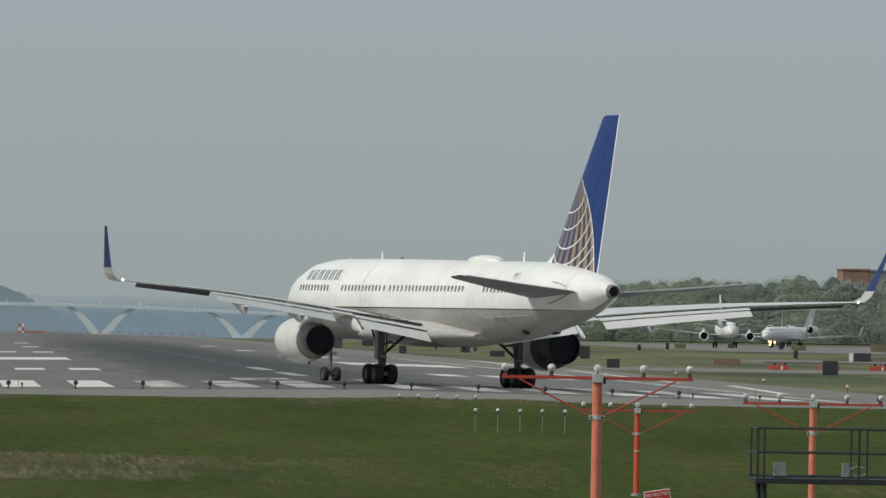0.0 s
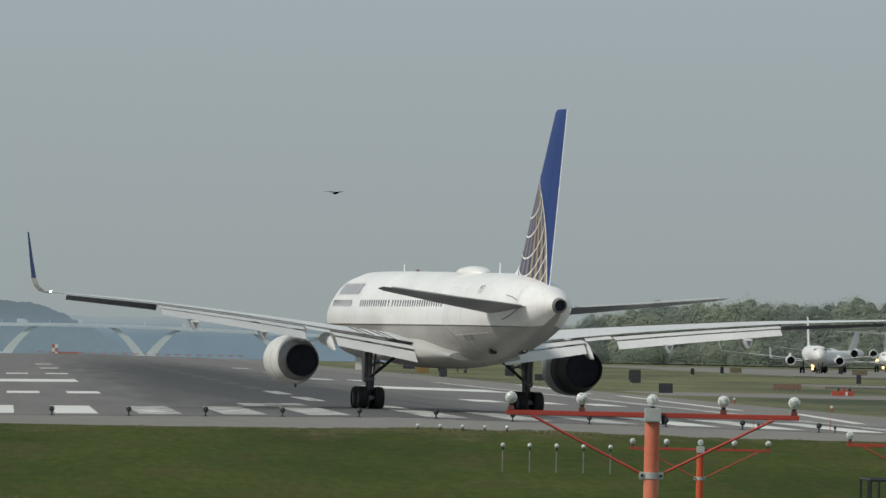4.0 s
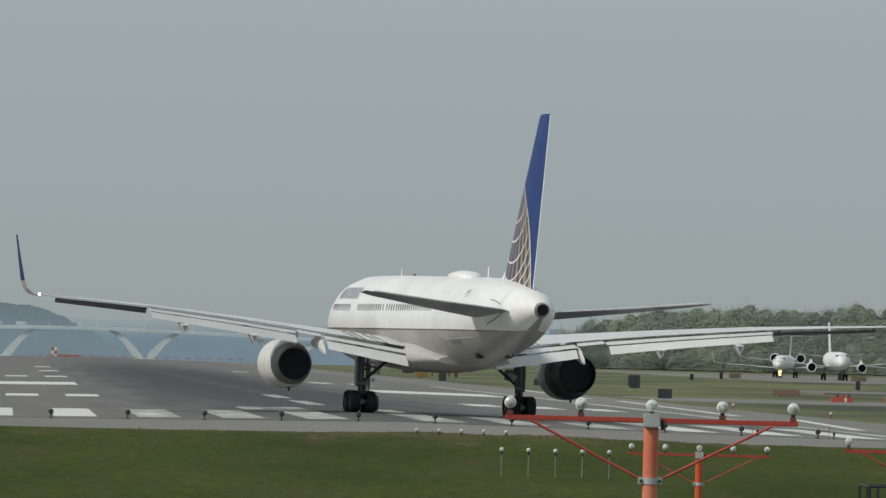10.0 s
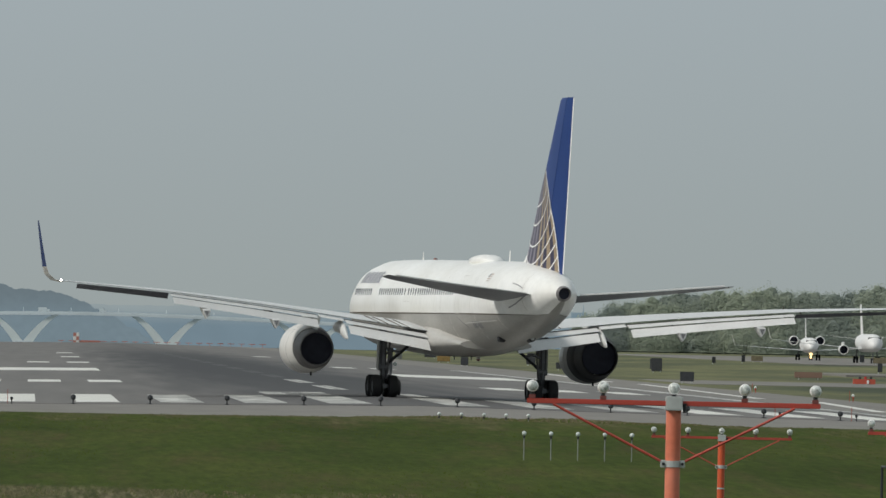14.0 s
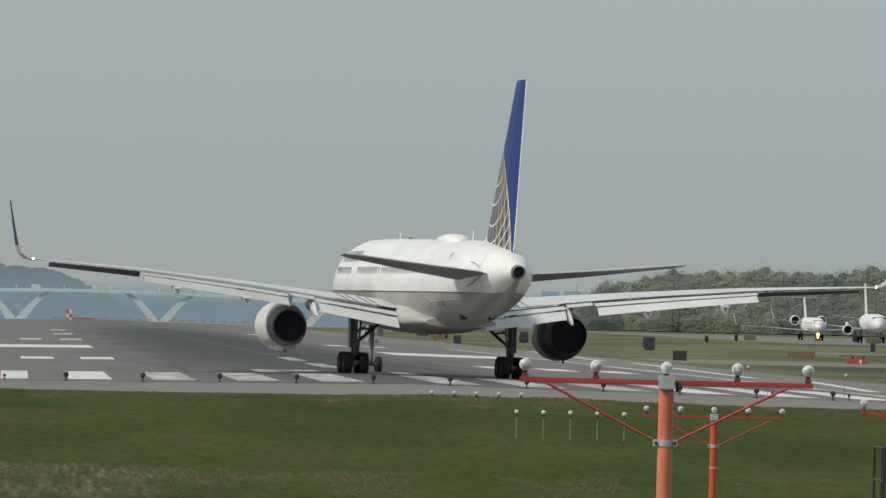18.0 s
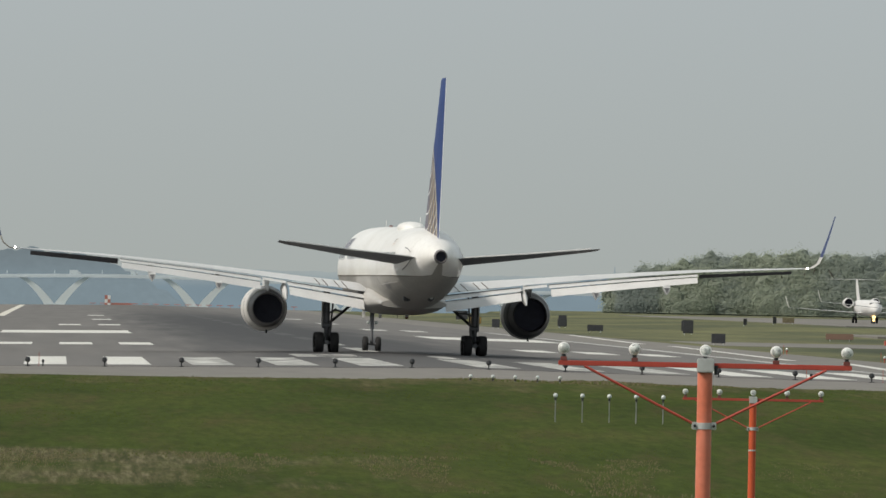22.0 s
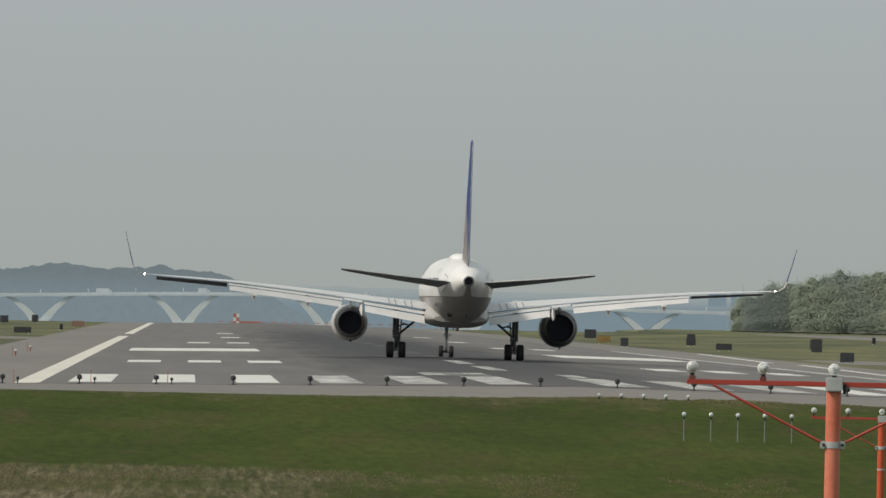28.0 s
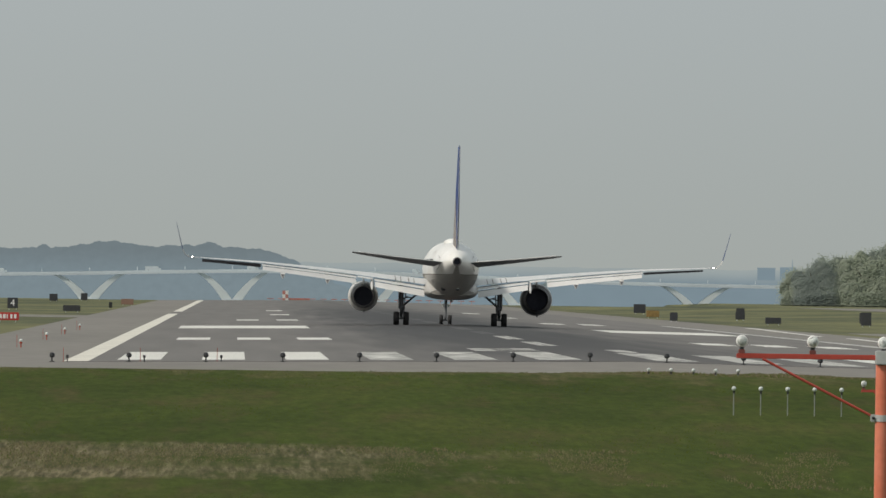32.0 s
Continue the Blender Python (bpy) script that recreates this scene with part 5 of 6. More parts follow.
# ---- the waiting jets ----
def small_jet(label, length, radius, span, t_tail, under_wing, winglets, lamps):
    """A regional jet in its own space, nose towards +y, origin on the ground under its middle."""
    ob = tagged(anchor("regional_jet"), label, "airplane", "waiting jets")
    half, cz = length / 2, radius + (1.35 if under_wing else 1.0)
    bm = bmesh.new()
    rings = []
    for u, k, dz in ((1.0, 0.06, -0.35), (0.985, 0.35, -0.28), (0.95, 0.65, -0.16), (0.90, 0.86, -0.06), (0.82, 0.98, 0), (0.7, 1, 0), (-0.4, 1, 0), (-0.6, 0.9, 0.10), (-0.8, 0.6, 0.35), (-0.95, 0.25, 0.6), (-1.0, 0.08, 0.68)):
        rings.append([Vector((radius * k * math.cos(a), u * half, cz + dz * radius + radius * k * math.sin(a))) for a in (2 * math.pi * i / 20 for i in range(20))])
    loft(bm, rings)
    body = part("fuselage", bm, JETWHITE, ob, "white fuselage", True)
    bm = bmesh.new()
    loft(bm, [[Vector((radius * 0.72 * math.cos(a), 0.925 * half + 0.05 - 0.25 * abs(math.cos(a)), cz + radius * (0.42 + d))) for a in (math.pi * i / 8 for i in range(9))] for d in (0, 0.24)], False, False)
    part("windscreen", bm, GLASSDARK, body, "dark windscreen")
    for s in (-1, 1):
        bm = bmesh.new()
        rings = []
        for u in (0.06, 0.3, 0.6, 1.0):
            x = span / 2 * u
            c = 4.6 * (1 - u) + 1.3 * u
            le = 2.8 - x * 0.5
            z = cz - radius * 0.72 + x * (0.09 if under_wing else 0.06)
            rings.append([Vector((s * p.x, p.y, p.z)) for p in foil(x, le, le - c, z, z, 0.26 * (1 - u) + 0.06)])
        loft(bm, rings)
        wing = part("wing", bm, WINGTOP, ob, "white wing", True)
        x, le = span / 2, 2.8 - span / 4
        z = cz - radius * 0.72 + x * (0.09 if under_wing else 0.06)
        if winglets:
            bm = bmesh.new()
            loft(bm, [[Vector((s * (x + d) + p.x, p.y, z + h)) for p in [Vector((q.z, q.y, 0)) for q in foil(0, le - 0.2 - h * 0.5, le - 1.3 - h * 0.35, 0, 0, 0.05)]] for d, h in ((0, 0), (0.18, 0.5), (0.4, 1.5))])
            part("winglet", bm, JETWHITE, wing)
        if under_wing:
            ey, ex, ez, er = 1.6, span * 0.135, cz - radius * 0.75, 0.62
        else:
            ey, ex, ez, er = -half * 0.52, radius + 0.75, cz + radius * 0.6, 0.66
        bm = bmesh.new()
        spin(bm, [(er * 0.8, ey + 1.55), (er * 0.9, ey + 1.66), (er, ey + 1.4), (er * 1.02, ey + 0.4), (er * 0.85, ey - 1.2), (er * 0.6, ey - 1.7), (0.0, ey - 1.6)], (s * ex, 0, ez), 24)
        nac = part("engine", bm, JETWHITE, ob, "white engine cowl", True)
        bm = bmesh.new()
        spin(bm, [(er * 0.81, ey + 1.56), (er * 0.76, ey + 0.9), (er * 0.25, ey + 1.0), (0.0, ey + 1.2)], (s * ex, 0, ez), 24)
        part("intake", bm, SOOT, nac, "dark engine intake", True)
        bm = bmesh.new()
        if under_wing:
            box(bm, s * ex - 0.12, s * ex + 0.12, ey - 1.2, ey + 0.6, ez + er * 0.8, ez + er * 0.8 + 0.5)
        else:
            box(bm, min(s * radius * 0.6, s * ex), max(s * radius * 0.6, s * ex), ey - 0.7, ey + 0.7, ez - 0.12, ez + 0.12)
        part("pylon", bm, JETWHITE, nac)
        # stabiliser
        hz = cz + radius * 0.55 + 3.2 if t_tail else cz + radius * 0.4
        hs = 3.9 if t_tail else 4.6
        bm = bmesh.new()
        hy = -half - 0.2 if t_tail else -half + 3.4
        loft(bm, [[Vector((s * p.x, p.y, p.z)) for p in foil(a, hy - a * 0.5, hy - a * 0.5 - c, zz, zz, th)] for a, c, zz, th in ((0.02, 2.4, hz, 0.14), (hs, 1.1, hz + (0.0 if t_tail else 0.5), 0.05))])
        part("stabiliser", bm, JETWHITE, ob, smooth=True)
        bm = bmesh.new()
        tube(bm, (s * 1.4, -1.0, 0.4), (s * 1.2, -1.0, cz - radius * 0.5), 0.10, 8)
        leg = part("main_gear", bm, STRUT, ob)
        for d in (-0.2, 0.2):
            bm = bmesh.new()
            tube(bm, (s * 1.4 + d - 0.11, -1.0, 0.42), (s * 1.4 + d + 0.11, -1.0, 0.42), 0.42, 16)
            part("wheel", bm, TYRE, leg)
    fin_h = 3.3 if t_tail else 4.4
    bm = bmesh.new()
    z0 = cz + radius * 0.5
    loft(bm, [foil(z0, -half + 5.2, -half + 1.0, 0, 0, 0.20, True, 6), foil(z0 + fin_h, -half + 1.4, -half - 1.2, 0, 0, 0.10, True, 6)])
    part("fin", bm, JETWHITE, ob, "white fin", True)
    bm = bmesh.new()
    tube(bm, (0, half * 0.72, 0.35), (0, half * 0.72, cz - radius * 0.6), 0.08, 8)
    leg = part("nose_gear", bm, STRUT, ob)
    for d in (-0.16, 0.16):
        bm = bmesh.new()
        tube(bm, (d - 0.09, half * 0.72, 0.32), (d + 0.09, half * 0.72, 0.32), 0.32, 14)
        part("wheel", bm, TYRE, leg)
    for x, y, z, r in lamps:
        bm = bmesh.new()
        ball(bm, (x, y, z), r, 10, 8)
        part("landing_lamp", bm, LAMPWARM, ob, "lit warm landing lamp")
    return ob


JET_A = small_jet("white jet with engines under its wings on the taxiway", 24.0, 1.16, 24.0, False, True, True, [])
JET_C = small_jet("white T-tailed jet taxiing with a warm lamp lit", 24.0, 1.05, 20.0, True, False, True, [(0.0, 9.4, 0.85, 0.25), (0.0, 9.4, 0.42, 0.17)])
JET_B = small_jet("white T-tailed jet taxiing with three lamps lit", 26.0, 1.08, 22.0, True, False, True, [(0.6, 10.2, 0.7, 0.22), (-1.4, 2.9, 1.75, 0.26), (1.4, 2.9, 1.75, 0.26)])


# ---- bridge, far shore, woods ----
def deck_z(x):
    return 5.0 + 3.9 * math.exp(-((x - 15) / 110) ** 2)


def build_bridge():
    ob = tagged(anchor("bridge"), "long pale concrete river bridge on V-shaped piers", "bridge")
    y = 4200
    bm = bmesh.new()
    n = 60
    loft(bm, [[Vector((x, y - 6, deck_z(x))), Vector((x, y + 6, deck_z(x))), Vector((x, y + 6, deck_z(x) - 1.0)), Vector((x, y - 6, deck_z(x) - 1.0))] for x in (-400 + 850 * i / n for i in range(n + 1))])
    part("deck", bm, BRIDGEHAZE, ob, "slender pale deck")
    for s in (-5.6, 5.6):
        bm = bmesh.new()
        loft(bm, [[Vector((x, y + s - 0.2, deck_z(x) + 0.55)), Vector((x, y + s + 0.2, deck_z(x) + 0.55)), Vector((x, y + s + 0.2, deck_z(x))), Vector((x, y + s - 0.2, deck_z(x)))] for x in (-400 + 850 * i / n for i in range(n + 1))])
        part("parapet", bm, BRIDGEHAZE, ob)
    step = 63.2
    for k in range(-5, 7):
        x0 = -17.0 + step * k + (15 if k > 2 else 0)
        for s in (-1, 1):
            bm = bmesh.new()
            rings = []
            for i in range(11):
                u = i / 10
                x = x0 + s * (1.9 + 13.6 * u ** 1.1)
                z = -4.9 + (deck_z(x) - 0.6 + 4.9) * (1 - (1 - u) ** 1.4)
                w = 2.3 - 0.9 * u
                rings.append([Vector((x - w, y - 5, z)), Vector((x + w, y - 5, z)), Vector((x + w, y + 5, z)), Vector((x - w, y + 5, z))])
            loft(bm, rings)
            part("pier_arm", bm, PIERHAZE, ob)
        bm = bmesh.new()
        box(bm, x0 - 4.5, x0 + 4.5, y - 6, y + 6, -7.5, -3.9, 0.8)
        part("pier_foot", bm, BRIDGEHAZE, ob)
    for i in range(30):
        x = -290 + 21 * i
        bm = bmesh.new()
        tube(bm, (x, y, deck_z(x)), (x, y, deck_z(x) + 2.2), 0.13, 6)
        part("lamp_post", bm, BRIDGEHAZE, ob)


build_bridge()
for i, (x, l) in enumerate(((-8, 5.0), (18, 3.0), (-52, 7.0), (-118, 3.2), (64, 3.0), (131, 6.0))):
    ob = tagged(anchor("van" if l < 4 else "lorry", pose(x, 4197, deck_z(x))), "small white vehicle crossing the river bridge", "vehicle", "vehicles on the bridge")
    bm = bmesh.new()
    box(bm, -l / 2, l / 2 - 1.1, -1, 1, 0.35, 2.3, 0.12)
    # the vehicles share the bridge's haze-tinted tone, softening their white
    part("body", bm, BRIDGEHAZE, ob)
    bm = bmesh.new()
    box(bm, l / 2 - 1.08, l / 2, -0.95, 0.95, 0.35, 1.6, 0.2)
    part("cab", bm, BRIDGEHAZE, ob)
    for d in (-l * 0.3, l * 0.32):
        bm = bmesh.new()
        tube(bm, (d, -1.05, 0.35), (d, 1.05, 0.35), 0.35, 12)
        part("wheel", bm, TYRE, ob)


def ridge(name, y, prof, material, seed, rough, label):
    """A hazy wooded shore: a long mound with an uneven top."""
    bm = bmesh.new()
    xs = [p[0] for p in prof]
    n = 1600
    top, low, back = [], [], []
    for i in range(n + 1):
        x = xs[0] + (xs[-1] - xs[0]) * i / n
        z = float(np.interp(x, xs, [p[1] for p in prof]))
        z += rough * (noise.noise((x * 0.06, seed, 0)) * 0.8 + abs(noise.noise((x * 0.13, seed, 5))) * 1.7 - 0.25 + noise.noise((x * 0.33, seed, 9)) * 0.45 + noise.noise((x * 0.9, seed, 2)) * 0.35)
        top.append(bm.verts.new((x, y, z)))
        low.append(bm.verts.new((x, y - 20, -6.5)))
        back.append(bm.verts.new((x, y + 40, -6.5)))
    for i in range(n):
        bm.faces.new((low[i], low[i + 1], top[i + 1], top[i]))
        bm.faces.new((top[i], top[i + 1], back[i + 1], back[i]))
    return tagged(link(name, bm, material), label, "backdrop", kind="structure")


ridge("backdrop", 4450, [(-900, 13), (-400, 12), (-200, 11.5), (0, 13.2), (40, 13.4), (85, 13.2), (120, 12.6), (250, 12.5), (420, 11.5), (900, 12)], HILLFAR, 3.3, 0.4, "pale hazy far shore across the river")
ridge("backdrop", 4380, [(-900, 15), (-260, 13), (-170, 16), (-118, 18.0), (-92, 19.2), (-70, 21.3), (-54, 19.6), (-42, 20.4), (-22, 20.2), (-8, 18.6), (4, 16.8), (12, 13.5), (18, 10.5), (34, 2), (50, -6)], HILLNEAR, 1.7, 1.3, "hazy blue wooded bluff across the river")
# these buildings glow in the far shore's haze colour
for x, w, h, mast in ((231, 8.0, 5.6, 0), (241, 7.0, 5.9, 4.0)):
    ob = tagged(anchor("far_building", pose(x, 4440, 8)), "low hazy building on the far shore", "building", "far buildings")
    bm = bmesh.new()
    box(bm, -w / 2, w / 2, -3, 3, 0, h)
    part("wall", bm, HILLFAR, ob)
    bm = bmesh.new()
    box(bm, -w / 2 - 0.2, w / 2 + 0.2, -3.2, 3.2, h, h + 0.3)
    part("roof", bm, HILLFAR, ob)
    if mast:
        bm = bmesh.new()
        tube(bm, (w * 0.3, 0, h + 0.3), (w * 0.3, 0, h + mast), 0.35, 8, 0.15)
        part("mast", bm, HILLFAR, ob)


lump = bmesh.new()
bmesh.ops.create_icosphere(lump, subdivisions=2, radius=1)
LUMP_V = [v.co.copy() for v in lump.verts]
LUMP_F = [tuple(v.index for v in f.verts) for f in lump.faces]
lump.free()


def far_tree(name, x, y, h, w, seed, leaves=17000):
    """A trunk with limbs, and a crown whose boughs step back with height under a coat of small leaves."""
    r = random.Random(seed)
    rng = np.random.default_rng(seed)
    ob = tagged(anchor(name, pose(x, y, lie(x, y))), "hazy spring-green tree beyond the airfield", "tree", "trees beyond the airfield")
    bm = bmesh.new()
    tube(bm, (0, 0, 0), (0.2, h * 0.1, h * 0.6), w * 0.045, 7, w * 0.02)
    for i in range(5):
        a, f = r.uniform(0, 6.28), r.uniform(0.2, 0.45)
        tube(bm, (0, h * 0.1 * f, h * f), (w * 0.35 * math.cos(a), h * 0.25 + w * 0.2 * math.sin(a), h * r.uniform(0.5, 0.8)), w * 0.022, 5, w * 0.008)
    part("trunk", bm, BARK, ob)
    mass, faces, out = [], [], []
    boughs = 80
    for i in range(boughs):
        rad = w * r.uniform(0.08, 0.14)
        f = 0.04 + 0.80 * (i + r.random()) / boughs
        reach = w * 0.5 * (math.sqrt(max(0.05, 1 - ((f - 0.42) / 0.56) ** 2)) if f > 0.42 else 0.92 + 0.08 * f)
        a, q = r.uniform(0, 6.28), math.sqrt(r.random()) * 0.95
        cx, cy, cz = reach * q * math.cos(a), reach * q * math.sin(a) * 0.05 + (f - 0.4) * h * 0.75, f * h
        if i == boughs - 1:
            cx, cy, cz = w * r.uniform(-0.12, 0.12), 0.4 * h, h - rad * 0.8
        off = Vector((x * 0.7 + i * 3.1, y * 0.3, seed * 1.3))
        tall = r.uniform(0.9, 1.7)
        n0 = len(mass)
        for v in LUMP_V:
            k = rad * (1 + noise.noise(v * 1.7 + off) * 0.25 + noise.noise(v * 4.5 + off) * 0.12)
            mass.append((cx + v.x * k * 1.2, cy + v.y * k * 0.13, max(0.05, cz + v.z * k * tall)))
            out.append((v.x, v.y, v.z))
        faces += [tuple(n0 + e for e in f3) for f3 in LUMP_F]
    mass, out = np.array(mass), np.array(out)
    tri = np.array(faces)[rng.integers(0, len(faces), leaves)]
    share = rng.dirichlet((1, 1, 1), leaves)[:, :, None]
    d = (out[tri] * share).sum(axis=1)
    p = (mass[tri] * share).sum(axis=1) + d * rng.exponential(size=(leaves, 1)) * 0.014 * h + rng.normal(size=(leaves, 3)) * np.array([0.42, 0.16, 0.42])
    p[:, 1] -= 0.35
    p[:, 2] = np.maximum(p[:, 2], 0.3)
    nn = d * 0.10 + rng.normal(size=(leaves, 3)) * 0.16 + np.array([-0.38, -0.62, 0.6])
    nn /= np.linalg.norm(nn, axis=1)[:, None]
    u = np.cross(nn, rng.normal(size=(leaves, 3)))
    u /= np.linalg.norm(u, axis=1)[:, None]
    v = np.cross(nn, u)
    size = rng.uniform(0.08, 0.16, leaves)[:, None]
    verts = np.stack([p - u * size * 1.1, p + v * size * 0.8, p + u * size * 1.1, p - v * size * 0.8], axis=1).reshape(-1, 3)
    n0, n1 = len(mass), len(faces)
    me = bpy.data.meshes.new("crown")
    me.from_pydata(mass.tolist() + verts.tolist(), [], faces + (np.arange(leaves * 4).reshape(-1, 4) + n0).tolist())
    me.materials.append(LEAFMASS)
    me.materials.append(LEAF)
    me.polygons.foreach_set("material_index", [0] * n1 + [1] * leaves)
    me.polygons.foreach_set("use_smooth", [True] * n1 + [False] * leaves)
    crown = new("crown", me)
    crown.parent = ob
    return ob


rnd = random.Random(5)
for i in range(44):
    x = 88.2 + i * 2.0 + rnd.uniform(-0.8, 0.8)
    h = float(np.interp(x, [87, 90, 93, 103, 110, 116, 125, 135, 141, 150, 170, 200, 300], [5.6, 7.4, 8.8, 10.4, 10.9, 11.8, 11.0, 11.0, 12.2, 11.4, 11.9, 11.4, 11.4])) * rnd.uniform(0.93, 1.02)
    far_tree("tree", x, 1500 + rnd.uniform(-2, 2), h, h * rnd.uniform(0.8, 1.15), 100 + i)


def brick_block():
    """The brown building over the treetops."""
    ob = tagged(anchor("office_building", pose(160.8, 1640, lie(170, 1640))), "brown brick office building rising over the trees", "building")
    for name, x0, x1, h, m in (("wall", 0, 5.6, 15.0, BRICK), ("wing", 5.62, 22, 14.8, HILLWALL)):
        bm = bmesh.new()
        box(bm, x0, x1, 0, 14, 0, h, 0.05)
        block = part(name, bm, m, ob)
        bm = bmesh.new()
        box(bm, x0 - 0.15, x1 + (0.15 if x1 > 7 else 0), -0.15, 14.15, h, h + 0.35)
        part("roof", bm, m, ob)
        for fl in range(4):
            n = int((x1 - x0) / 1.6)
            for k in range(n):
                xx = x0 + 0.5 + k * 1.6
                bm = bmesh.new()
                box(bm, xx, xx + 1.0, -0.05, 0.02, 2 + fl * 3.0, 3.3 + fl * 3.0)
                part("window", bm, BLDGLASS, block)


brick_block()


# ---- signs, boxes and small things on the airfield ----
def lettering(text, size, material, m, parent, name="lettering"):
    cu = bpy.data.curves.new(name, "FONT")
    cu.body, cu.size, cu.align_x, cu.align_y, cu.extrude = text, size, "CENTER", "CENTER", 0.002
    tmp = bpy.data.objects.new(name, cu)
    scene.collection.objects.link(tmp)
    me = bpy.data.meshes.new_from_object(tmp.evaluated_get(bpy.context.evaluated_depsgraph_get()))
    bpy.data.objects.remove(tmp)
    me.materials.clear()
    me.materials.append(material)
    return piece(name, me, parent, m)


def sign_box(x, y, w, h, material, label, z=None, name="airfield_sign", text="", ink=None, legs=2, deep=0.28, turn=0):
    z = lie(x, y) if z is None else z
    ob = tagged(anchor(name, pose(x, y, z, 0, 0, turn)), label, "sign", "airfield signs")
    bm = bmesh.new()
    box(bm, -w / 2, w / 2, -deep / 2, deep / 2, 0.16, 0.16 + h, 0.025)
    panel = part("panel", bm, material, ob)
    for i in range(legs):
        xx = (-0.35 + 0.7 * i) * w
        bm = bmesh.new()
        tube(bm, (xx, 0, 0), (xx, 0, 0.18), 0.04, 8)
        part("leg", bm, GALV, ob)
    if text:
        lettering(text, h * 0.9, ink, pose(0, -deep / 2 - 0.004, 0.16 + h / 2, 90), panel)
    return ob


sign_box(45.9, 299, 1.15, 1.05, BLACKSIGN, "black boxy runway sign seen from behind")
sign_box(34.2, 370, 1.05, 0.72, BLACKSIGN, "black boxy runway sign beside the grass")
sign_box(47.5, 630, 1.15, 1.05, BLACKSIGN, "black boxy runway sign in the grass")
sign_box(37.2, 609, 1.55, 0.62, BLACKSIGN, "low dark sign in the grass")
sign_box(41.0, 755, 1.05, 0.8, BLACKSIGN, "dark sign in the distant grass")
sign_box(39.0, 995, 1.6, 1.2, BLACKSIGN, "dark sign in the distant grass")
sign_box(40.4, 742, 0.9, 1.25, BLACKSIGN, "dark upright sign in the distant grass")
sign_box(44.7, 582, 1.0, 1.25, BLACKSIGN, "black boxy runway sign in the grass")
sign_box(29.9, 668, 0.8, 0.85, BLACKSIGN, "small dark sign by the pavement")
sign_box(71.0, 560, 1.7, 0.85, BLACKSIGN, "black sign with a white end panel")
sign_box(69.9, 560, 0.4, 0.85, LINEWHITE, "white end panel of a dark sign", legs=1)
sign_box(52.2, 488, 2.4, 0.5, BRICK, "low rusty brown box in the grass", name="equipment_box")
sign_box(88.0, 877, 0.55, 0.9, DARKMETAL, "small dark marker by the taxiway", name="taxiway_marker", legs=1)
sign_box(62.8, 774, 0.4, 0.7, DARKMETAL, "small dark marker by the taxiway", name="taxiway_marker", legs=1)
sign_box(68.3, 805, 0.4, 0.8, DARKMETAL, "small dark marker by the taxiway", name="taxiway_marker", legs=1)
sign_box(68.0, 605, 0.45, 0.85, BLACKSIGN, "small dark sign with a pale edge", legs=1)
sign_box(-40.85, 770, 1.2, 1.2, BLACKSIGN, "black runway sign with a white 4", text="4", ink=LINEWHITE)
red_sign = sign_box(-33.65, 414, 1.75, 0.62, REDPAINT, "red runway sign with unreadable white writing")
for i, w in enumerate((0.2, 0.22, 0.1, 0.16, 0.2)):
    bm = bmesh.new()
    box(bm, -0.68 + 0.29 * i, -0.68 + 0.29 * i + w, -0.15, -0.138, 0.30, 0.64)
    part("writing_bar", bm, LINEWHITE, red_sign)
sign_box(-33.0, 696, 1.85, 0.62, BLACKSIGN, "low dark sign in the grass")
sign_box(-44.7, 1258, 1.3, 1.1, BLACKSIGN, "dark sign in the distant grass")
sign_box(-41.0, 1342, 1.1, 1.2, BLACKSIGN, "dark sign in the distant grass")
sign_box(-30.8, 1055, 1.75, 0.8, BRICK, "dull red sign in the distant grass")
sign_box(-30.8, 858, 0.4, 0.7, DARKMETAL, "small dark marker by the runway", name="runway_marker", legs=1)


sign_box(33.0, 800, 1.5, 0.75, OCHRE, "faded ochre equipment box in the far grass", name="equipment_box")
for x, y, w, h in ((71.8, 832, 1.4, 0.6), (86.5, 830, 1.8, 0.65), (97.0, 834, 2.2, 0.9)):
    sign_box(x, y, w, h, TANBOX, "dusty tan equipment box by the taxiway", name="equipment_box")


def barrier(x, y, turn):
    """A low orange plastic barricade with lamps on top."""
    ob = tagged(anchor("barricade", pose(x, y, lie(x, y), 0, 0, turn)), "low orange plastic barricade with dark lamps", "barricade", "orange barricades")
    bm = bmesh.new()
    rings = [[Vector((xx, -w, 0)), Vector((xx, w, 0)), Vector((xx, w * 0.45, 0.42)), Vector((xx, -w * 0.45, 0.42))] for xx, w in ((-0.9, 0.2), (-0.86, 0.24), (0.86, 0.24), (0.9, 0.2))]
    loft(bm, rings)
    part("body", bm, BRIGHTORANGE, ob)
    for xx in (-0.35, 0.1, 0.55):
        bm = bmesh.new()
        tube(bm, (xx, 0, 0.4), (xx, 0, 0.62), 0.10, 10)
        part("lamp", bm, DARKMETAL if xx != 0.1 else REDPAINT, ob)
    bm = bmesh.new()
    box(bm, 0.2, 0.36, -0.26, 0.26, 0.05, 0.35)
    part("white_band", bm, LINEWHITE, ob)
    return ob


for x, y, a in ((51.6, 420, 4), (57.0, 432, -6), (61.7, 436, 3)):
    barrier(x, y, a)

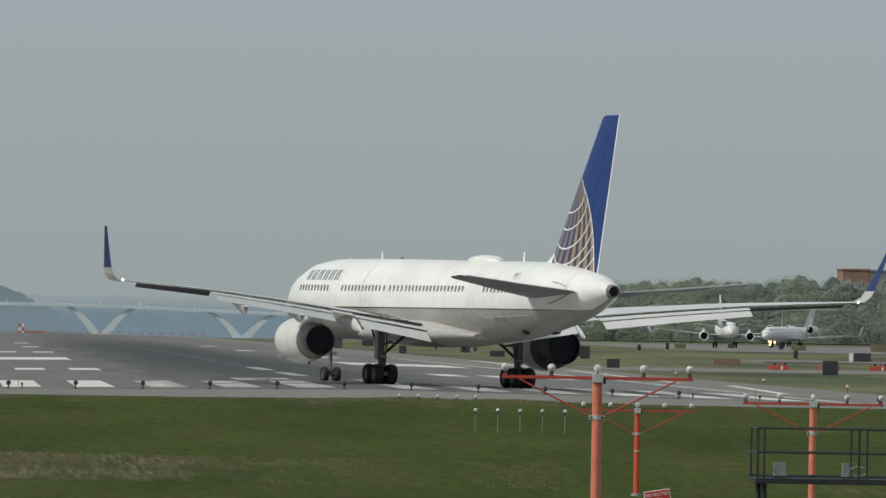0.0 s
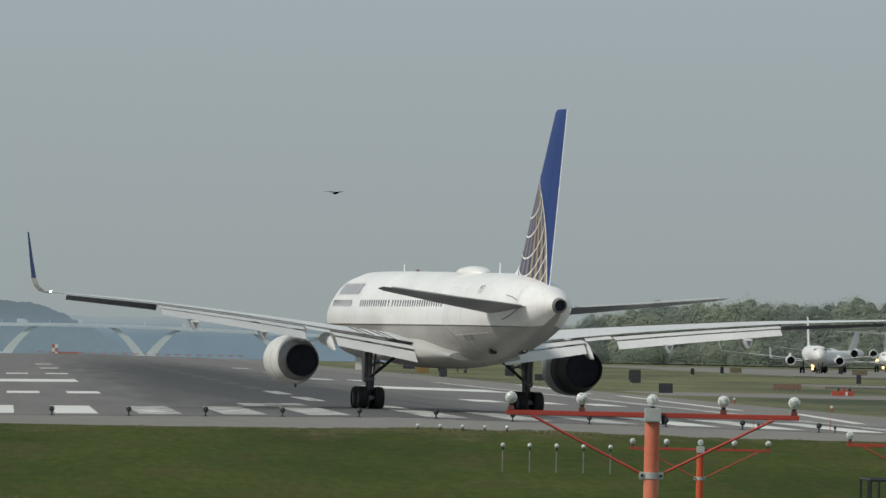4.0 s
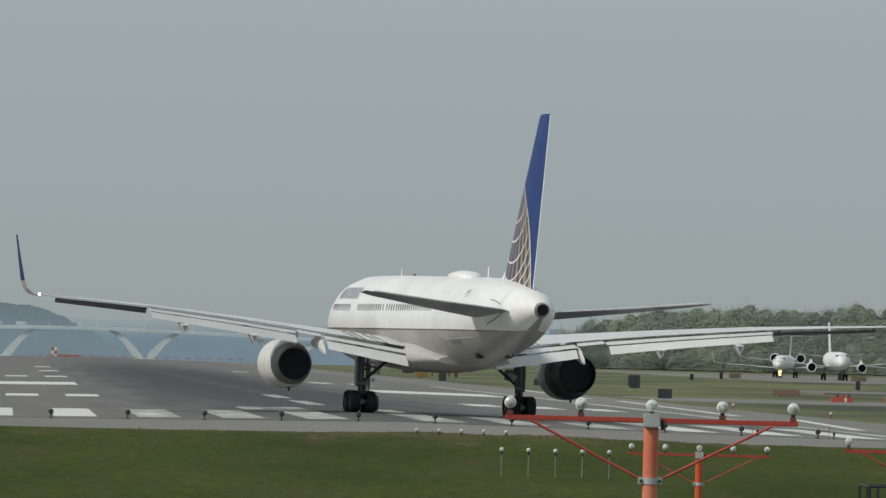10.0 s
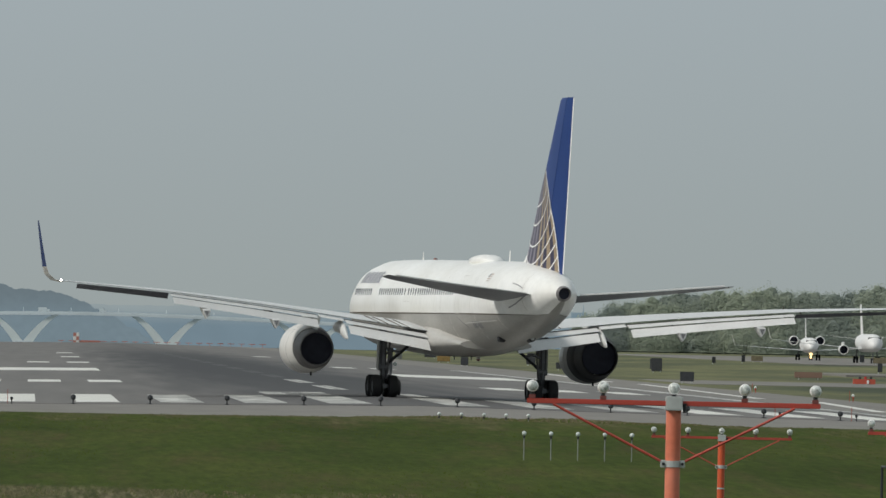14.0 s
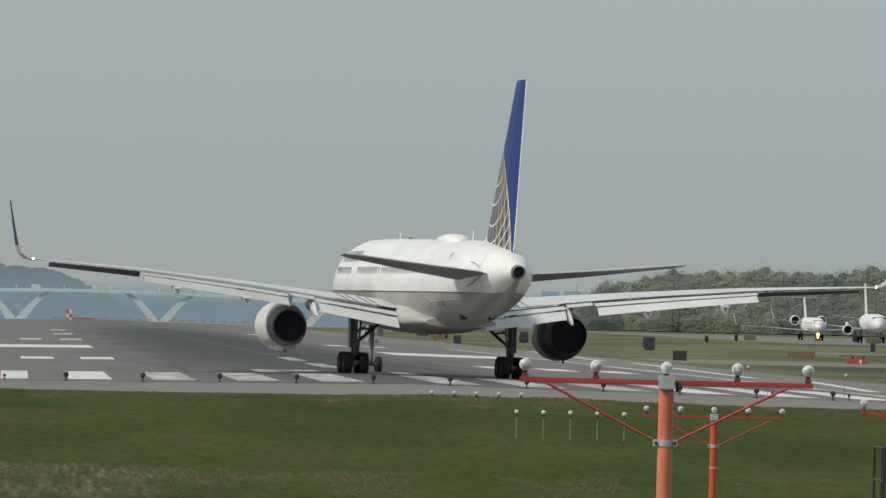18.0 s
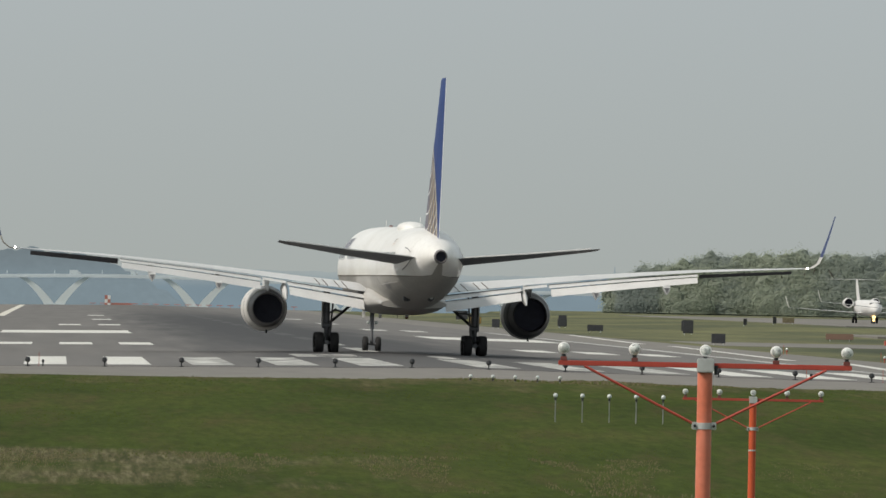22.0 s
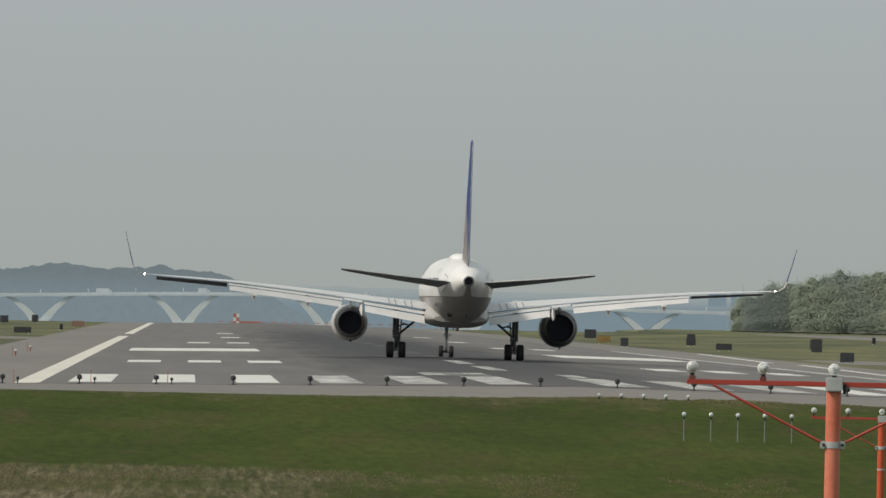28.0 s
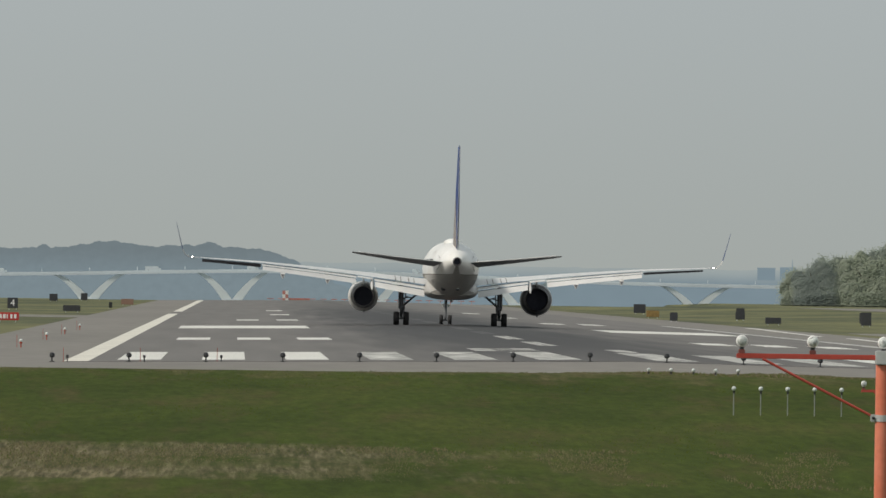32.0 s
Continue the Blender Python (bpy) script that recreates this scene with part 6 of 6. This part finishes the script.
# red and white equipment shed at the runway's far end
shed = tagged(anchor("localiser_shed", pose(-6.2, 1550, lie(0, 1550))), "red and white chequered equipment shed at the runway end", "shed")
for i in range(2):
    for k in range(3):
        bm = bmesh.new()
        box(bm, -0.55 + 0.55 * i, 0.55 * i, -0.5, 0.5, 0.72 * k, 0.72 * (k + 1))
        part("panel", bm, FADEDRED if (i + k) % 2 == 0 else JETWHITE, shed)
bm = bmesh.new()
box(bm, 0.6, 4.6, -0.4, 0.4, 0, 0.75, 0.05)
part("low_annex", bm, FADEDRED, shed, "low red annex")
aerials = tagged(anchor("aerial_array", pose(10, 1556, lie(0, 1556))), "long low faded red aerial array at the runway end", "aerial")
for i in range(20):
    bm = bmesh.new()
    xx = -19 + 2 * i
    tube(bm, (xx, 0, 0), (xx, 0, 0.7), 0.05, 6)
    box(bm, xx - 0.6, xx + 0.6, -0.05, 0.05, 0.58, 0.70)
    part("element", bm, FADEDRED, aerials)

# the railed platform at the foot of the nearer post
platform = tagged(anchor("railed_platform", pose(0.16, -252, lie(0, -252))), "dark steel platform with pipe railings", "platform")
base = -0.12 - lie(0, -252)
bm = bmesh.new()
box(bm, -2.2, 2.2, -1.0, 1.0, base - 0.12, base, 0.01)
part("deck", bm, DARKMETAL, platform)
for x in (-2.0, 2.0):
    for y in (-0.8, 0.8):
        bm = bmesh.new()
        tube(bm, (x, y, 0), (x, y, base - 0.1), 0.06, 8)
        part("leg", bm, DARKMETAL, platform)
for y in (-0.97, 0.97):
    for x in (-2.15, -2.02, 0.02, 0.2, 2.15):
        bm = bmesh.new()
        tube(bm, (x, y, base), (x, y, base + 1.07), 0.022, 8)
        part("post", bm, DARKMETAL, platform)
    for z in (1.07, 0.55, 0.04):
        bm = bmesh.new()
        tube(bm, (-2.17, y, base + z), (2.17, y, base + z), 0.02, 8)
        part("rail", bm, DARKMETAL, platform)
for x in (-2.15, 2.15):
    for z in (1.07, 0.55):
        bm = bmesh.new()
        tube(bm, (x, -0.97, base + z), (x, 0.97, base + z), 0.02, 8)
        part("rail", bm, DARKMETAL, platform)
for x, w, h in ((-1.62, 0.28, 0.34), (-0.2, 0.16, 0.34)):
    ob = tagged(anchor("cabinet", pose(x + 0.16, -252.3, -0.12)), "small grey cabinet on the steel platform", "cabinet", "platform cabinets")
    bm = bmesh.new()
    box(bm, -w / 2, w / 2, -0.12, 0.12, 0, h, 0.015)
    part("body", bm, OLDSTEEL, ob)
    bm = bmesh.new()
    box(bm, -w / 2 + 0.02, w / 2 - 0.02, -0.135, -0.121, 0.02, h - 0.02, 0.004)
    part("door", bm, OLDSTEEL, ob)
coil = tagged(anchor("cable_coil", pose(0.21, -252.5, -0.05)), "loose grey cable coil on the platform", "cable")
bm = bmesh.new()
for k in range(3):
    for i in range(18):
        a, c2 = 2 * math.pi * i / 18, 2 * math.pi * (i + 1) / 18
        tube(bm, (0.2 * math.cos(a), 0.03 * k, 0.06 + 0.1 * math.sin(a) + 0.03), (0.2 * math.cos(c2), 0.03 * k, 0.06 + 0.1 * math.sin(c2) + 0.03), 0.015, 6)
part("loops", bm, OLDSTEEL, coil)

# the tilted warning board
warn = tagged(anchor("warning_sign", pose(-4.95, -265, lie(-5, -265))), "tilted red board that says RESTRICTED AREA", "sign")
wz = -0.42 - lie(-5, -265)
bm = bmesh.new()
tube(bm, (0, 0.03, 0), (0, 0.03, wz + 0.1), 0.025, 8)
part("post", bm, GALV, warn)
tilt = Matrix.Rotation(radians(-9), 4, "Y")
bm = bmesh.new()
box(bm, -0.27, 0.27, -0.012, 0.012, -0.19, 0.19, 0.006)
board = part("board", bm, LINEWHITE, warn, "white board edge")
board.matrix_basis = Matrix.Translation((0, 0, wz)) @ tilt
bm = bmesh.new()
box(bm, -0.255, 0.255, -0.017, -0.010, -0.175, 0.175, 0.003)
part("red_field", bm, REDPAINT, board)
lettering("RESTRICTED", 0.085, LINEWHITE, pose(0, -0.020, 0.10, 90), board)
lettering("AREA", 0.085, LINEWHITE, pose(0, -0.020, 0.0, 90), board)
bm = bmesh.new()
box(bm, -0.18, 0.18, -0.0195, -0.017, -0.12, -0.075)
part("writing_bar", bm, LINEWHITE, board)

# ---- the crow ----
BIRD = tagged(anchor("crow"), "black crow flying with spread wings", "bird")
bm = bmesh.new()
loft(bm, [[Vector((w * math.cos(a), y, z + h * math.sin(a))) for a in (2 * math.pi * i / 10 for i in range(10))] for y, w, h, z in ((0.20, 0.01, 0.01, 0.01), (0.15, 0.03, 0.03, 0.015), (0.10, 0.04, 0.04, 0.01), (0.0, 0.06, 0.055, 0), (-0.1, 0.05, 0.04, 0), (-0.17, 0.02, 0.015, 0))])
part("body", bm, FEATHER, BIRD, smooth=True)
bm = bmesh.new()
tube(bm, (0, 0.19, 0.01), (0, 0.25, 0.0), 0.012, 6, 0.002)
part("beak", bm, FEATHER, BIRD)
bm = bmesh.new()
loft(bm, [[Vector((x, y, z)) for x, y in ((-0.03, -0.14), (0.03, -0.14), (0.07, -0.30), (-0.07, -0.30))] for z in (-0.005, 0.005)])
part("tail", bm, FEATHER, BIRD)
BIRD_WINGS = []
for s in (-1, 1):
    bm = bmesh.new()
    loft(bm, [[Vector((s * p.x, p.y, p.z)) for p in foil(x, le, te, z, z, th, n=4)] for x, le, te, z, th in ((0.0, 0.09, -0.10, 0, 0.06), (0.16, 0.12, -0.09, 0.02, 0.045), (0.30, 0.07, -0.10, 0.015, 0.03), (0.46, -0.04, -0.12, -0.005, 0.012))])
    w = part("wing", bm, FEATHER, BIRD, smooth=True)
    w.matrix_basis = pose(s * 0.03, 0, 0.02)
    BIRD_WINGS.append((w, s))


# ---- grass tufts ----
def tufts():
    """Thin upright blades over the meadow: straw-coloured along the dry belts, green elsewhere, and a ragged fringe at the pavement."""
    rng = np.random.default_rng(3)
    green, belt, rough, edge = 24000, 36000, 12000, 15000
    y = np.concatenate([-56 - 142 * rng.random(green) ** 0.9, -178 + 25 * rng.random(belt), -212 + 14 * rng.random(rough), -55.05 - 6.0 * rng.random(edge) ** 2])
    x = np.concatenate([-24 + 44 * rng.random(green), -24 + 36 * rng.random(belt) ** 1.7, -24 + 30 * rng.random(rough), -30 + 62 * rng.random(edge)])
    kind = np.repeat([0, 1, 2, 3], [green, belt, rough, edge])
    verts, faces, paint = [], [], []
    for px, py, k, u, w, lean, pick in zip(x.tolist(), y.tolist(), kind.tolist(), rng.random(len(x)).tolist(), rng.uniform(0.008, 0.022, len(x)).tolist(), rng.uniform(-0.035, 0.035, len(x)).tolist(), rng.random(len(x)).tolist()):
        clump = noise.noise((px * 0.55, py * 0.07, 7.7)) + 0.6 * noise.noise((px * 1.9, py * 0.2, 3.1))
        if k and clump < (0.05 if k < 3 else -0.2):
            continue
        h = (0.02 + 0.035 * u) * (0.8, 1.0, 1.0, 1.1 + 1.6 * max(0.0, clump))[k]
        if k == 3:
            w *= 3.2
        z, n = lie(px, py), len(verts)
        verts += [(px - w, py, z - 0.02), (px + w, py, z - 0.02), (px + lean, py + h, z + h)]
        faces.append((n, n + 1, n + 2))
        paint.append(0 if k == 0 or pick < (0, 0.12, 0.15, 0.3)[k] else 1)
    me = bpy.data.meshes.new("grass_tufts")
    me.from_pydata(verts, [], faces)
    me.materials.append(TUFTGREEN)
    me.materials.append(TUFTDRY)
    me.polygons.foreach_set("material_index", paint)
    tagged(new("grass_tufts", me), "short uneven grass with dry straw tufts", "grass", kind="stuff")


tufts()


# ---- movements ----
def motions():
    def sit(x, y, heading, z=0.0, roll=0.0):
        return Matrix.Translation((x, y, z)) @ Matrix.Rotation(-radians(heading), 4, "Z") @ Matrix.Rotation(radians(roll), 4, "Y")

    taxi = [
        (0.0, 5.36, 42.79, -17.75), (0.5, 5.14, 44.49, -16.25), (1.0, 4.93, 46.07, -14.75), (1.5, 4.73, 47.52, -13.45),
        (2.0, 4.56, 48.83, -12.4), (2.5, 4.46, 49.99, -11.65), (3.0, 4.37, 50.98, -10.88), (3.5, 4.38, 51.80, -10.37),
        (4.5, 4.08, 52.89, -9.32), (5.5, 3.98, 52.94, -8.72), (10.0, 3.98, 52.94, -8.72), (14.5, 3.98, 52.94, -8.72),
        (16.5, 3.72, 56.92, -8.06), (17.0, 3.63, 58.26, -7.70), (17.5, 3.50, 59.80, -7.48), (18.0, 3.31, 61.71, -7.24),
        (18.5, 3.12, 64.14, -6.78), (19.0, 2.94, 67.01, -6.26), (19.5, 2.67, 70.54, -5.85), (20.0, 2.41, 74.65, -5.33),
        (20.5, 2.14, 79.44, -4.83), (21.0, 1.83, 84.94, -4.30), (21.5, 1.56, 91.11, -3.64), (22.0, 1.26, 97.94, -2.86),
        (22.5, 0.96, 105.45, -1.95), (23.0, 0.72, 113.58, -1.29), (23.5, 0.56, 122.29, -0.60), (24.0, 0.44, 131.46, 0.09),
        (24.5, 0.39, 140.94, 0.50), (25.0, 0.42, 150.51, 0.55), (25.5, 0.46, 160.17, 0.50), (27.5, 0.89, 214.85, -0.09),
        (28.0, 1.03, 230.01, -0.38), (28.5, 1.07, 245.37, -0.52), (29.0, 1.05, 261.11, -0.61), (29.5, 0.97, 277.33, -0.63),
        (30.0, 0.86, 294.07, -0.54), (30.5, 0.73, 311.37, -0.36), (31.0, 0.65, 329.11, -0.24), (31.5, 0.57, 347.15, -0.09),
        (32.0, 0.45, 365.30, 0.06),
    ]
    walk(plane, [(t, sit(x, y, h, -0.03, float(np.interp(t, [16, 20], [0.66, 0.38])))) for t, x, y, h in taxi])
    # the rudder swings about its raked hinge
    foot, head = Vector((0, hinge_y(6.0), 6.0)), Vector((0, hinge_y(13.0), 13.0))
    swings = [(0, 0), (10.6, 0), (11.4, 2.2), (12.0, 6), (12.5, 8.5), (13.0, 11), (14.5, 11), (15.6, 9), (16.5, 6), (17.0, 2), (17.6, 3), (18.5, 4), (19.0, 3), (20.0, 3.5), (20.6, 4.5), (21.2, 4), (22.0, 2), (23.1, 0), (23.7, -9), (24.2, -17), (25.0, -18), (25.5, -14), (26.5, -5), (27.5, 0), (32, 0)]
    walk(rudder, [(t, Matrix.Translation(foot) @ Matrix.Rotation(radians(a), 4, head - foot) @ Matrix.Translation(-foot)) for t, a in swings])
    # the wheels turn with the ground they cover
    ts = [i / 10 for i in range(321)]
    ys = [float(np.interp(t, [r[0] for r in taxi], [r[2] for r in taxi])) for t in ts]
    for wheel, r, (x, y) in WHEELS:
        rows, turn = [], 0.0
        for i, t in enumerate(ts):
            if i:
                turn += max(-80.0, min(80.0, math.degrees((ys[i] - ys[i - 1]) / r)))
            rows.append((t, pose(x, y, r, -turn)))
        walk(wheel, rows)
    # one double flash of the beacons
    for b, p in BEACONS:
        walk(b, [(0, pose(*p)), (12.83, pose(*p)), (12.87, pose(*p, 0, 0, 85)), (12.9, pose(*p, 0, 0, 160)), (12.97, pose(*p, 0, 0, 180)), (13.07, pose(*p, 0, 0, 200)), (13.1, pose(*p, 0, 0, 275)), (13.13, pose(*p, 0, 0, 360)), (16.65, pose(*p, 0, 0, 360)), (16.68, pose(*p, 0, 0, 445)), (16.7, pose(*p, 0, 0, 530)), (16.73, pose(*p, 0, 0, 615)), (16.76, pose(*p, 0, 0, 690)), (16.79, pose(*p, 0, 0, 720)), (32, pose(*p, 0, 0, 720))])
    # the crow: where it is across the runway's threshold, and how its wings beat
    flight = [(0, -33, 11.2), (1.5, -22, 10.9), (2.5, -14.32, 10.59), (3.0, -10.65, 10.10), (3.5, -6.83, 9.71), (4.5, 2.1, 7.9), (5.5, 11.0, 5.68), (5.7, 12.88, 5.26), (6.0, 15.95, 5.26), (6.3, 18.99, 5.5), (7.2, 27.5, 7.4), (8.4, 33, 9.5),
              (9.4, 27.5, 10.6), (10.3, 19.42, 10.97), (10.5, 17.74, 11.11), (10.8, 15.06, 11.18), (11.0, 13.92, 11.59), (11.3, 13.2, 11.74), (11.5, 13.53, 11.87), (11.8, 14.67, 11.52), (12.0, 15.77, 10.95), (12.3, 17.84, 9.81), (12.5, 18.99, 9.57), (14, 30, 9), (32, 150, 20)]
    face = [(0, -35), (3.5, -35), (5.5, -45), (6.3, -50), (8.4, 0), (9.4, 30), (10.5, 35), (11.1, 10), (11.4, -10), (12.0, -12), (12.5, -30), (32, -60)]
    # it flies nearer as it crosses
    eye = Vector((-15.64, -417.0, 2.914))
    near = [(0, 1.0), (3.5, 1.0), (5.5, 0.85), (6.3, 0.78), (9, 0.56), (10, 0.52), (32, 0.52)]
    bank = [(0, 0), (10.4, 0), (10.7, 14), (11.0, 36), (11.6, 36), (12.0, 6), (12.5, 0), (32, 0)]

    def at(t, table):
        return float(np.interp(t, [r[0] for r in table], [r[1] for r in table]))

    walk(BIRD, [(t, Matrix.Translation(eye + (Vector((x, 0, z)) - eye) * at(t, near)) @ Matrix.Rotation(radians(at(t, face)), 4, "Z") @ Matrix.Rotation(radians(at(t, bank)), 4, "Y")) for t, x, z in flight])
    beats = [(0, 10), (2.2, -10), (2.5, 28), (2.75, -20), (3.0, 50), (3.25, -15), (3.5, 5), (5.5, 4), (5.7, 38), (5.85, -8), (6.0, 3), (6.3, -12), (10.3, -30), (10.5, -24), (10.65, 20), (10.8, -26), (11.0, 0), (11.15, 25), (11.3, -40), (11.5, -4), (11.65, 20), (11.8, -38), (12.0, 2), (12.3, -20), (12.5, 4), (32, 0)]
    for wing, s in BIRD_WINGS:
        walk(wing, [(t, pose(s * 0.03, 0, 0.02, 0, -s * a, 0)) for t, a in beats])
    walk(JET_A, [(t, sit(x, d - 417, -180, 0.36)) for t, x, d in ((0, 89.4, 1411), (1, 89.7, 1404), (2, 91.3, 1398), (3, 91.6, 1391), (7, 91.4, 1364), (9, 91.4, 1350), (11, 91.3, 1339), (14, 91.3, 1327), (18, 91.3, 1309), (25, 91.3, 1285), (32, 91.3, 1262))])
    walk(JET_C, [(t, sit(x, d - 417, h, 0.36)) for t, x, d, h in ((0, 105.5, 1500, -158), (3, 102.8, 1480, -158), (7, 95.4, 1455, -163), (9, 92.8, 1445, -168), (11, 92, 1440, -175), (14, 92, 1437, -178), (18, 92, 1418, -181), (22, 92, 1390, -182), (27, 92, 1358, -180), (32, 92, 1320, -180))])
    walk(JET_B, [(t, sit(x, d - 417, h, 0.36)) for t, x, d, h in ((0, 112.1, 1600, -174), (1, 113.2, 1597, -175), (2, 117.0, 1593, -176), (3, 118.0, 1590, -176), (7, 120, 1570, -178), (16, 124, 1520, -180), (32, 128, 1440, -180))])


motions()
